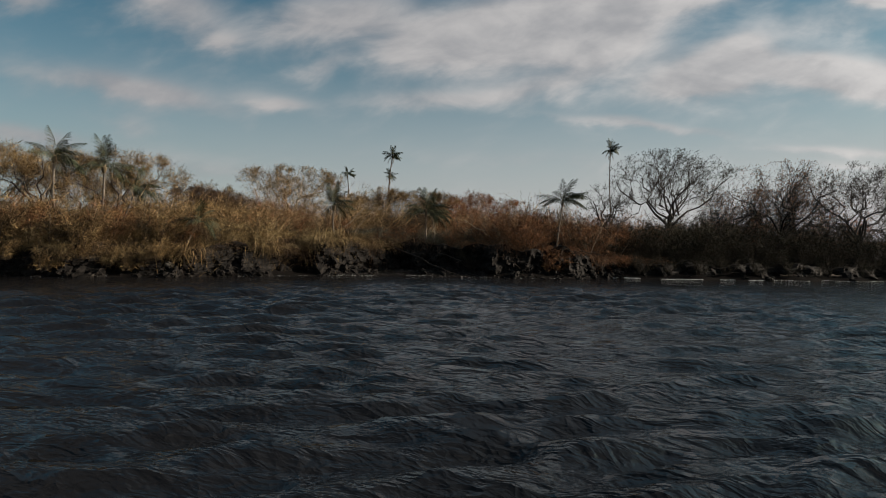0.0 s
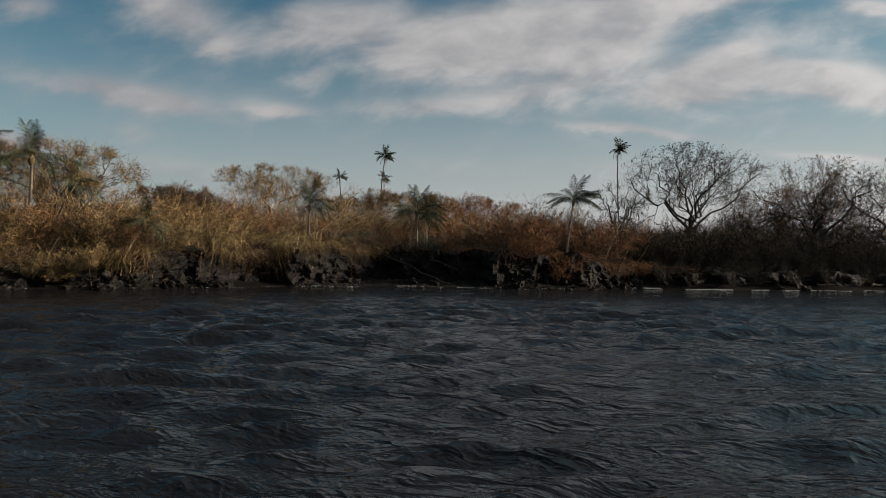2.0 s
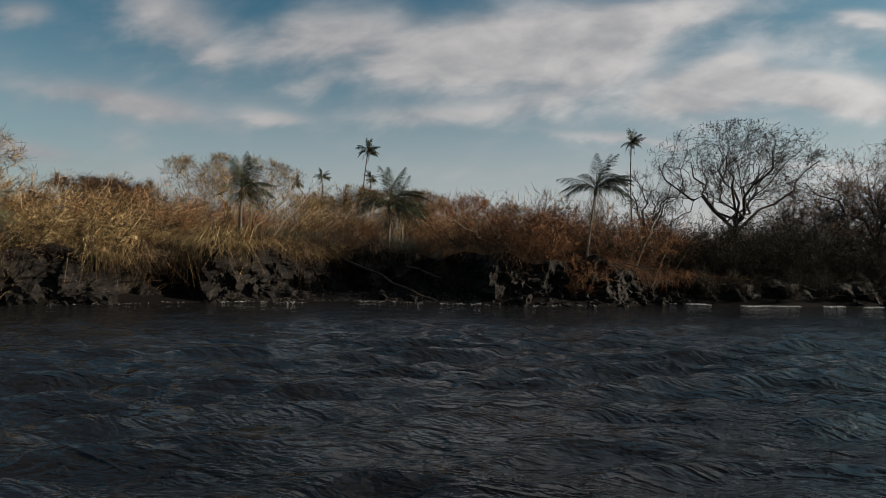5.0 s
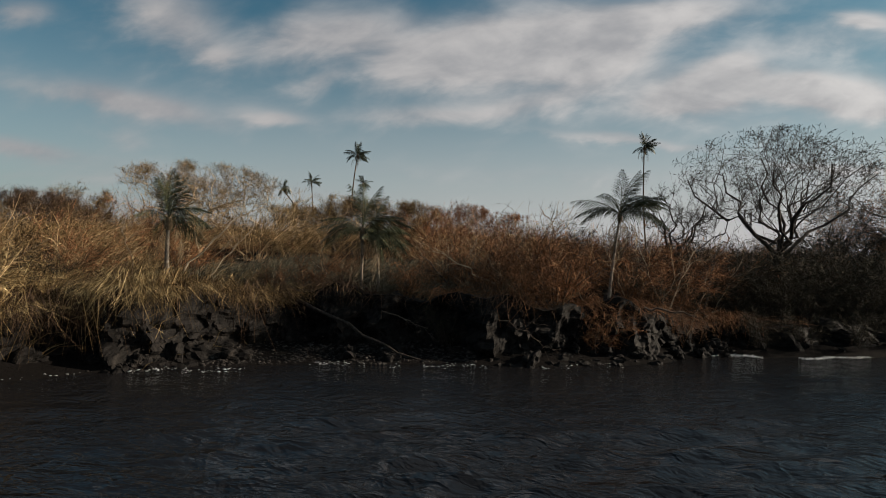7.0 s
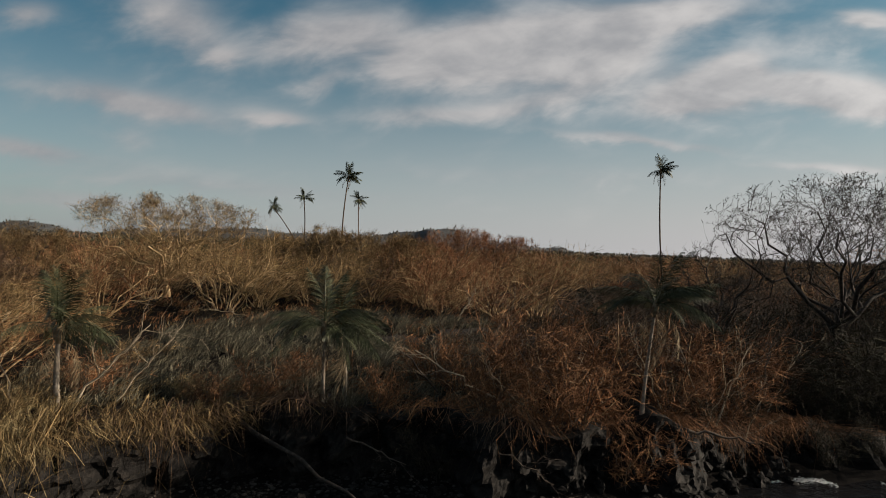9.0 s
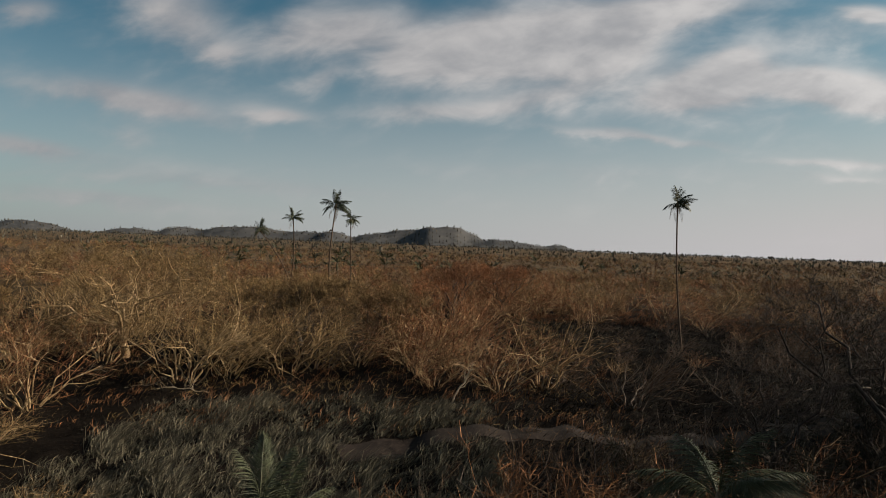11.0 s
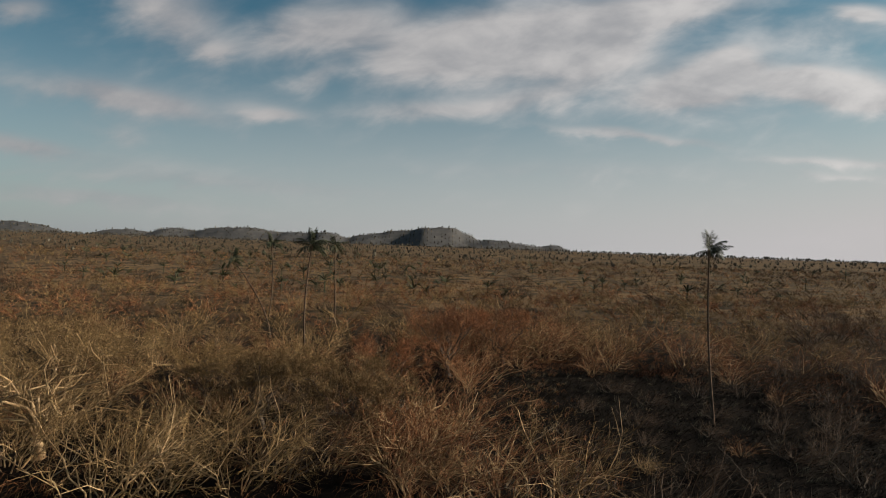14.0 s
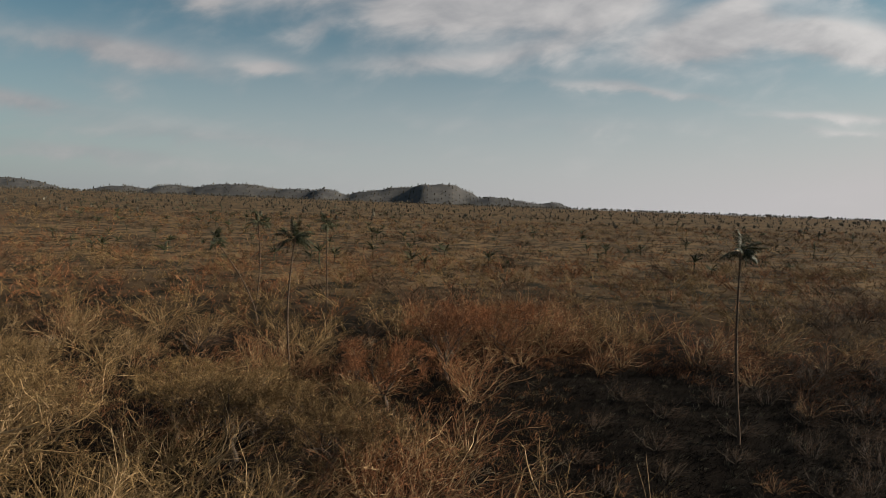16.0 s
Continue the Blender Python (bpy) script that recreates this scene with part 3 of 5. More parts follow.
def bush(seed, height, wind, leaf_mat, wood_mat, label, name="leafy_bush"):
    """A thick bush with a skirt of withered leaves down to the ground."""
    r = np.random.default_rng(seed)
    e = thing(name, (0, 0, 0), label, "bush", "thick bushes along the bank")
    P0, R0 = stems(14, height * 0.85, 0.6, wind, 5, 0.04, r, 0.7)
    P1, R1 = sprout(P0, R0, 6, 0.08, 1.0, 42, height * 0.34, 3, 0.02, wind, 0.55, r, 0.25, 0.014)
    P2, R2 = sprout(P1, R1, 2, 0.3, 1.0, 40, height * 0.18, 2, -0.05, wind, 0.6, r, 0.25, 0.011)
    for i in range(14):
        part("stem", Geo().add(*tubes(P0[i:i + 1], R0[i:i + 1], 4)), wood_mat, e)
    bare = np.arange(len(P1)) % 6 == 0
    # the darkest bushes get dark bark too, holding the same shade
    tagged(part("branchwork", Geo().add(*tubes(P1[bare] * np.array([1.12, 1.12, 1.08]), R1[bare] * 1.5, 3)), M_STEM if leaf_mat is not M_LEAF else M_DARKBARK, e), kind="stuff")
    part("crown", Geo().add(*tubes(P1[~bare], R1[~bare], 3)).add(*tubes(P2, R2, 3)), leaf_mat, e)
    g = Geo().add(*tufts(P2, 3, 0.55, 0.018, r, lift=-0.1, wind=wind)).add(*tufts(P1, 6, 0.65, 0.020, r, lift=-0.15, wind=wind)).add(*tufts(P0, 16, 0.8, 0.024, r, lift=-0.2, t0=0.02))
    tagged(part("foliage", g, leaf_mat, e, smooth=False), kind="stuff")
    return e


def frond_arrays(length, droop, seed, leaflets=26, ragged=0.0, stout=1.0):
    """A feather palm leaf along +x that arches down, its leaflets hanging and swept."""
    r = np.random.default_rng(seed)
    s = np.linspace(0, 1, 9)
    X = length * (s - 0.16 * droop * s ** 2)
    Z = length * (0.32 * s - (0.32 + 0.55 * droop) * s ** 2.1)
    Y = length * r.normal(0, 0.06) * s ** 2
    P = np.stack([X, Y, Z], 1)[None]
    stalk = tubes(P, (0.035 * np.linspace(1, 0.22, 9))[None] * length / 3.5, 4)
    g = Geo()
    t = np.repeat(np.linspace(0.14, 0.99, leaflets), 2)
    keep = r.uniform(0, 1, len(t)) >= ragged
    hand = np.tile([-1.0, 1.0], leaflets)[keep]
    t = t[keep]
    i = np.minimum((t * 8).astype(int), 7)
    f = (t * 8 - i)[:, None]
    base = P[0, i] * (1 - f) + P[0, i + 1] * f
    T = unit(P[0, i + 1] - P[0, i])
    n = len(t)
    D = unit(T * (0.55 + 0.35 * t[:, None]) + np.array([0, 1.0, 0])[None] * hand[:, None] * 0.85 + np.stack([np.zeros(n), np.zeros(n), -0.5 + r.normal(0, 0.18, n)], 1))
    L = (length * 0.29 * np.sin(np.pi * (0.18 + 0.75 * t)) * r.uniform(0.8, 1.1, n))[:, None]
    Q = np.stack([base, base + D * L * 0.55, base + D * L + np.array([0, 0, -0.32]) * L], 1)
    side = unit(np.cross(D, np.array([0, 0, 1.0])))
    W = np.array([0.55, 1.0, 0.15])[None] * np.full((n, 1), (0.020 * length / 3.5 + 0.004) * stout)
    g.add(*blades(Q, W, side))
    return stalk, g.arrays()


FRONDS = {}
FAR_FRONDS = []
for i, droop in enumerate((0.12, 0.38, 0.7, 1.0)):
    stalk, leaf = frond_arrays(3.4, droop, 90 + i, 22, 0.1, 1.9)
    FAR_FRONDS.append(make_mesh("frond", np.concatenate([stalk[0], leaf[0]]), np.concatenate([stalk[1], leaf[1] + len(stalk[0])]), M_FROND, False))
for kind, mat in (("green", M_FROND), ("dead", M_DEADFROND)):
    for i, droop in enumerate((0.12, 0.38, 0.7, 1.15)):
        stalk, leaf = frond_arrays(3.4, droop, 70 + i, 36, 0.06 if kind == "green" else 0.4, 0.8)
        FRONDS[kind, i] = (make_mesh("frond", np.concatenate([stalk[0], leaf[0]]), np.concatenate([stalk[1], leaf[1] + len(stalk[0])]), mat, False))


def palm(spot, crown, label, seed, fronds=15, size=1.0, dead=4, group="coconut palms", wind=0.9, girth=0.11, up=2):
    """A coconut palm: bent ringed trunk from spot to crown, and leaves blown towards +x."""
    r = np.random.default_rng(seed)
    e = thing("coconut_palm", spot, label, "palm tree", group)
    tip = Vector(crown) - Vector(spot)
    s = np.linspace(0, 1, 26)
    bend = np.array([r.normal(0, 0.03), r.normal(0, 0.02), 0]) * tip.length
    lean = np.array([tip.x, tip.y, 0])
    P = lean[None] * (s ** 1.5)[:, None] + np.array([0, 0, tip.z])[None] * s[:, None] + bend[None] * (np.sin(np.pi * s) * 1.0)[:, None]
    P[0, 2] -= 0.3
    R = girth * (1.0 - 0.32 * s + 0.5 * np.exp(-s * 14)) * (1 + 0.05 * np.cos(np.arange(26) * np.pi))
    part("trunk", Geo().add(*tubes(P[None], R[None], 9)), M_PALMBARK if group == "coconut palms" else M_TALLBARK, e)
    heart = Geo().add(*tubes(np.stack([P[-1] + np.array([0, 0, a]) for a in (-0.35, -0.1, 0.15, 0.4)])[None] , (np.array([0.9, 1.7, 1.6, 0.5]) * girth)[None], 7))
    part("crown_shaft", heart, M_DEADFROND, e, "fibrous brown leaf bases")
    for i in range(fronds + dead):
        az = r.uniform(-math.pi, math.pi)
        x, y = math.cos(az) + wind * r.uniform(0.1, 0.9), math.sin(az)
        az = math.atan2(y, x)
        old = i >= fronds
        young = i < up
        kind = ("dead", 3) if old else ("green", int(r.choice([0, 1, 2, 3], p=[0.08, 0.42, 0.38, 0.12])) if not young else 0)
        pitch = r.uniform(-0.9, -0.3) if old else (r.uniform(1.1, 1.45) if young else r.uniform(-0.35, 0.9))
        k = size * r.uniform(0.85, 1.1) * (0.85 if old else 1.0)
        f = new("dead_frond" if old else "frond", FAR_FRONDS[kind[1]] if group != "coconut palms" and not old else FRONDS[kind])
        f.parent = e
        f.matrix_basis = Matrix.LocRotScale(tuple(P[-1] + np.array([0, 0, 0.15 if not old else -0.15])), Euler((r.normal(0, 0.25), -pitch, az)), (k,) * 3)
    return e


def broad_tree(spot, height, reach, fork, label, seed, leaf_mat, wood, limbs=6, leaves=5, lean=0.0, group="spreading trees", fine=None):
    """A spreading umbrella tree: short trunk, wide limbs, a thin flat-topped crown."""
    r = np.random.default_rng(seed)
    e = thing("spreading_tree", spot, label, "tree", group)
    s = np.linspace(0, 1, 6)
    P = np.stack([lean * fork * s ** 2 + 0.15 * np.sin(s * 5 + seed), 0.12 * np.cos(s * 4 + seed), fork * s - 0.3 * (s == 0)], 1)[None]
    R = (0.46 * height / 12 * (1 - 0.3 * s + 0.5 * np.exp(-s * 9)))[None]
    part("trunk", Geo().add(*tubes(P, R, 10)), wood, e)
    # limbs bow out and level off under the crown's roof
    az = np.arange(limbs) * 2 * np.pi / limbs + r.uniform(-0.3, 0.3, limbs)
    out = reach * np.where(np.arange(limbs) % 3 == 2, r.uniform(0.15, 0.4, limbs), r.uniform(0.6, 0.95, limbs))
    rise = (height - fork) * r.uniform(0.6, 0.9, limbs)
    s = np.linspace(0, 1, 8)[None]
    base = np.stack([P[0, -1] - np.array([0, 0, fork * q]) for q in r.uniform(0.0, 0.28, limbs)])
    A = base[:, None] + np.stack([np.cos(az)[:, None] * out[:, None] * s ** 1.02, np.sin(az)[:, None] * out[:, None] * s ** 1.02, rise[:, None] * s ** 0.86], -1)
    A[:, 1:-1] += r.normal(size=(limbs, 6, 3)) * 0.05 * reach
    AR = 0.165 * height / 12 * r.uniform(0.7, 1.1, limbs)[:, None] * np.linspace(1, 0.25, 8)[None]
    B, BR = sprout(A, AR, 7, 0.30, 0.98, 42, reach * 0.46, 6, 0.26, 0.04, 0.55, r, 0.22, 0.024)
    B[:, 1:-1] += r.normal(size=(len(B), 4, 3)) * 0.026 * reach
    B = under_dome(B, height, reach)
    C, CR = sprout(B, BR, 6, 0.35, 1.0, 44, reach * 0.22, 4, 0.16, 0.06, 0.6, r, 0.3, 0.016)
    C = under_dome(C, height * 1.03, reach)
    D, DR = sprout(C, CR, 7, 0.25, 1.0, 46, reach * 0.11, 3, 0.10, 0.06, 0.6, r, 0.3, 0.010)
    D = under_dome(D, height * 1.06, reach)
    for i in range(limbs):
        part("limb", Geo().add(*tubes(A[i:i + 1], AR[i:i + 1], 6)).add(*tubes(B[7 * i:7 * i + 7], BR[7 * i:7 * i + 7], 4)), wood, e)
    tagged(part("crown", Geo().add(*tubes(C, CR, 3)).add(*tubes(D, DR, 3)), fine or wood, e), kind="stuff")
    if fine:
        tagged(part("spray", Geo().add(*tufts(D, leaves, 0.6, 0.012, r)).add(*tufts(C, 5, 0.7, 0.013, r)), leaf_mat, e, smooth=False), kind="stuff")
    elif leaves:
        tagged(part("foliage", Geo().add(*tufts(D, leaves, 0.22, 0.022, r, t0=0.6)).add(*tufts(C, leaves, 0.2, 0.02, r, t0=0.7)), leaf_mat, e, smooth=False), kind="stuff")
    return e


def at(x, y, dz=0.0):
    return (x, y, float(land(x, y)) + dz)


# palms by the bank, and the tall ones inland
palm(at(8.77, 65.1), (9.2, 65.1, 7.6), "slender coconut palm leaning at the bank's edge with wind-blown leaves", 1, 23, 0.78, 6, girth=0.085, wind=0.55, up=3)
palm(at(-4.73, 65.3, -0.6), (-4.75, 65.3, 6.2), "young coconut palm with thick dark wind-swept leaves", 2, 21, 0.78, 5, girth=0.09, up=5)
palm(at(-4.0, 66.1, -0.4), (-4.2, 66.1, 5.8), "second stem of paired coconut palms with dark leaves", 3, 11, 0.68, 2, girth=0.085, up=3)
palm(at(-13.48, 61.1), (-13.5, 61.1, 6.3), "coconut palm with upswept grey-green leaves on a rocky point", 4, 20, 0.70, 5, girth=0.12, wind=1.1, up=6)
palm(at(-34.3, 51.6), (-34.6, 51.4, 9.2), "coconut palm with a pale trunk among brown trees", 5, 18, 0.75, 3, girth=0.13)
palm(at(-31.3, 51.6), (-30.5, 51.4, 8.5), "coconut palm with torn leaves among brown trees", 6, 14, 0.78, 3, girth=0.12, up=4)
palm(at(-30.2, 53.2), (-28.7, 53.0, 6.8), "leaning coconut palm half hidden in dry branches", 7, 12, 0.7, 5, girth=0.1)
palm((-23.55, 50.9, 0.9), (-22.6, 51.3, 4.3), "small crooked coconut palm growing out of the bank", 8, 13, 0.6, 3, girth=0.075, wind=0.4)
palm(at(28.6, 120.3), (27.6, 120.3, 21.0), "tall thin coconut palm standing alone on the plain", 9, 24, 0.60, 4, "tall palms inland", 0.7, 0.12, 6)
palm(at(-14.8, 132.6), (-14.7, 132.6, 20.2), "tall coconut palm with a straight pale trunk", 10, 24, 0.66, 3, "tall palms inland", 0.5, 0.125, 5)
palm(at(-19.1, 176.8), (-19.4, 176.8, 20.2), "tall coconut palm with a straight pale trunk", 12, 22, 0.66, 2, "tall palms inland", 0.5, 0.14, 5)
palm(at(-31.4, 175.4), (-31.0, 175.4, 20.0), "tall coconut palm with a straight pale trunk", 13, 22, 0.68, 2, "tall palms inland", 0.5, 0.14, 5)
palm(at(-28.0, 165.0), (-35.0, 166.0, 17.4), "tall coconut palm leaning steeply", 14, 20, 0.68, 2, "tall palms inland", 0.5, 0.13, 5)

# spreading trees
broad_tree(at(24.2, 77), 12.3, 8.6, 3.6, "wide umbrella-shaped tree with dark bare limbs and thin leaves", 21, M_LEAF, M_DARKBARK, 9, 2)
broad_tree(at(41.5, 84), 12.6, 9.0, 4.0, "dark spreading tree with thin withered leaves", 22, M_BROWNLEAF, M_DARKBARK, 6, 3)
broad_tree(at(51.5, 84), 13.0, 8.2, 3.6, "dark spreading tree with tangled limbs", 23, M_LEAF, M_DARKBARK, 7, 3)
broad_tree(at(61.5, 86), 13.2, 8.6, 3.6, "dark spreading tree with tangled limbs", 28, M_LEAF, M_DARKBARK, 6, 3)
broad_tree(at(34.5, 86), 9.6, 6.4, 3.0, "lower dark tree with fine bare twigs", 24, M_BROWNLEAF, M_DARKBARK, 5, 3)
broad_tree(at(47.0, 92), 10.5, 7.4, 3.0, "lower dark tree with fine bare twigs", 33, M_BROWNLEAF, M_DARKBARK, 6, 4)
broad_tree(at(-29.0, 104.5), 10.2, 9.6, 2.0, "broad wind-swept tree with golden-brown twigs and pale limbs", 25, M_GOLD, M_STEM, 11, 3, fine=M_GOLD)
broad_tree(at(16.2, 75.4), 8.6, 3.4, 3.4, "small open tree with bare crooked branches", 26, M_BROWNLEAF, M_DARKBARK, 5, 0)
broad_tree(at(2.0, 136), 8.8, 5.8, 2.4, "bare brown tree with upright branches", 27, M_RUST, M_BARK, 7, 2, fine=M_RUST)
broad_tree(at(-39.5, 57), 8.4, 5.6, 2.2, "brown tree thick with dry branches", 29, M_GOLD, M_BARK, 7, 3, fine=M_GOLD)
broad_tree(at(-32.5, 58.5), 8.0, 5.2, 2.0, "brown tree thick with dry branches", 30, M_GOLD, M_BARK, 7, 3, fine=M_GOLD)
broad_tree(at(-46.0, 60), 8.6, 5.6, 2.0, "brown tree thick with dry branches", 31, M_GOLD, M_BARK, 7, 3, fine=M_GOLD)
broad_tree(at(-14.5, 112), 7.4, 5.4, 2.0, "golden bare tree with a low crown", 32, M_GOLD, M_BARK, 8, 4, fine=M_GOLD)
broad_tree(at(-6.5, 108), 7.2, 5.4, 1.8, "golden bare tree with a low crown", 34, M_GOLD, M_BARK, 8, 4, fine=M_GOLD)

for x, y, high, mat, seed in ((-30.5, 79, 4.8, M_UMBER, 41), (-37, 86, 5.2, M_UMBER, 42), (-20.5, 116, 6.4, M_GOLD, 43), (-4.0, 126, 7.0, M_RUST, 44), (9.5, 143, 7.6, M_RUST, 45), (-45, 74, 7.2, M_GOLD, 46), (-41, 99, 6.6, M_GOLD, 47)):
    broad_tree(at(x, y), high, high * 0.72, 1.6, {M_GOLD: "low bare tree with a rounded golden crown", M_RUST: "low bare tree with a rounded rust-brown crown", M_UMBER: "low dark tree with bare tangled twigs"}[mat], seed, mat, M_BARK, 6, 2, fine=mat)

# ---- scrub on the plain ----
KINDS = [
    shrub(101, 6.0, 0.85, 0.08, M_GOLD, "tall golden-brown shrub of bare wind-bent twigs"),
    shrub(102, 5.2, 0.85, 0.22, M_GOLD, "golden dry shrub leaning with the wind", 1.0, 10),
    shrub(103, 3.8, 1.05, 0.12, M_GOLD, "low golden shrub with fine dry twigs", 1.0, 11),
    shrub(104, 5.8, 0.85, 0.06, M_RUST, "rust-brown shrub with dense dry twigs", 1.1, 10),
    shrub(105, 4.4, 1.0, 0.1, M_RUST, "rust-brown dry shrub with tangled twigs", 1.0, 10),
    shrub(106, 4.8, 0.95, 0.10, M_UMBER, "dark umber shrub, bare and tangled", 1.0, 9),
    shrub(107, 2.8, 0.95, 0.25, M_UMBER, "low dark shrub, nearly leafless", 0.9, 10),
    shrub(108, 3.0, 0.95, 0.15, M_PALE, "bleached dead shrub with crooked grey branches", 0.7, 6),
]


def track_y(x):
    return 82.9 + 0.36 * x + 0.5 * np.sin(x * 0.22)


def track():
    """A bare earth track that crosses the open ground behind the bank."""
    s = np.linspace(0, 1, 90)
    x = -5 + 43 * s
    y = track_y(x)
    wide = 1.2 + 0.12 * np.sin(s * 23)
    rows = []
    for q in (-1, -0.5, 0, 0.5, 1):
        px, py = x - 0.42 * wide * q, y + 0.9 * wide * q
        rows.append(np.stack([px, py, land(px, py) + 0.16 - 0.10 * abs(q)], 1))
    V = np.stack(rows, 1)
    i = np.arange(450).reshape(90, 5)
    F = np.stack([i[:-1, :-1], i[1:, :-1], i[1:, 1:], i[:-1, 1:]], -1).reshape(-1, 4)
    return Geo().add(V.reshape(-1, 3), F)


tagged(part("track", track(), M_SOIL), "bare brown earth track through dark grass", "track", kind="structure")


def on_track(x, y):
    return (np.abs(y - track_y(x)) < 1.5) & (x > -5) & (x < 38)


def clearing(x, y):
    """True where only low growth stands: grass by the bank, the track and the dark open ground."""
    bank = y < shore(x) + toe(x) + 2.0
    grass = (y < 96 + 3.0 * np.sin(x * 0.4)) & (x > -37) & (x < 3) & ((x < -1) | (y > 72)) & ((x > -20) | (y > 89))
    track = (y > 77) & (y < 94 + 0.3 * (x - 10)) & (x > -1) & (x < 21)
    dark = (((x - 23.5) / 20.5) ** 2 + ((y - 119) / 24) ** 2) < 1 + 0.25 * np.sin(x * 0.6 + y * 0.35)
    gap = (((x + 25) / 4.5) ** 2 + ((y - 118) / 8) ** 2) < 1
    return bank | grass | track | dark | gap | on_track(x, y)


def scatter(x0, x1, y0, y1, gap, r):
    """Random places, about one in each gap by gap."""
    n = int((x1 - x0) * (y1 - y0) / gap ** 2)
    return np.column_stack([r.uniform(x0, x1, n), r.uniform(y0, y1, n)])


def spaced(x0, x1, y0, y1, gap, r):
    nx, ny = int((x1 - x0) / gap), int((y1 - y0) / gap)
    X, Y = np.meshgrid(np.arange(nx), np.arange(ny))
    X = x0 + (X + 0.5 * (Y % 2) + r.uniform(-0.42, 0.42, X.shape)) * gap
    Y = y0 + (Y + r.uniform(-0.42, 0.42, Y.shape)) * gap
    return np.stack([X.ravel(), Y.ravel()], 1)


pts = spaced(-62, 66, 63, 165, 4.9, rg)
keep = (~clearing(pts[:, 0], pts[:, 1])) & (np.abs(pts[:, 0]) < 28 + 0.42 * (pts[:, 1] - 60))
# hollows between the stands
hollow = waves_of(pts[:, 0], pts[:, 1], ((16.0, 0.5), (9.0, 0.4)), 17) < -0.08
pts = pts[keep & ~(hollow & (pts[:, 1] > 84))]
placed, spare, used = 0, [], set()


def set_shrub(k, x, y, size):
    m = Matrix.LocRotScale(at(x, y), Euler((0, 0, rg.normal(0.1, 0.4))), (size / (KINDS[k].scale.x if k in used else 1.0),) * 3)
    if k in used:
        copy_thing(KINDS[k], m)
    else:
        KINDS[k].matrix_basis = m
        used.add(k)


for x, y in pts:
    if placed >= 320:
        spare.append((x, y))
        continue
    # side light put into the choice of colour: gold leftwards, umber rightwards
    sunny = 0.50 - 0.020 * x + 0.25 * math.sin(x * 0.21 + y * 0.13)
    rust = 0.12 + 0.8 * math.exp(-((x - 4) / 14) ** 2 - ((y - 136) / 34) ** 2)
    q, p = rg.uniform(), rg.uniform()
    if p < 0.035:
        k = 7
    elif q < rust:
        k = int(rg.choice([3, 4]))
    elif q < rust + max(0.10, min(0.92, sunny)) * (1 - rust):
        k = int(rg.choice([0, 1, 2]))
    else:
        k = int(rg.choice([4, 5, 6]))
    # only umber here, as shade on the right is given by colour
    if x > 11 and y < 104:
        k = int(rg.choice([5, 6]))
    size = rg.uniform(0.6, 1.25) * (1.12 if y < 104 else 1.0) * (0.95 if x < -17 and y < 82 else 1.0)
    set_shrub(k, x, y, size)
    placed += 1
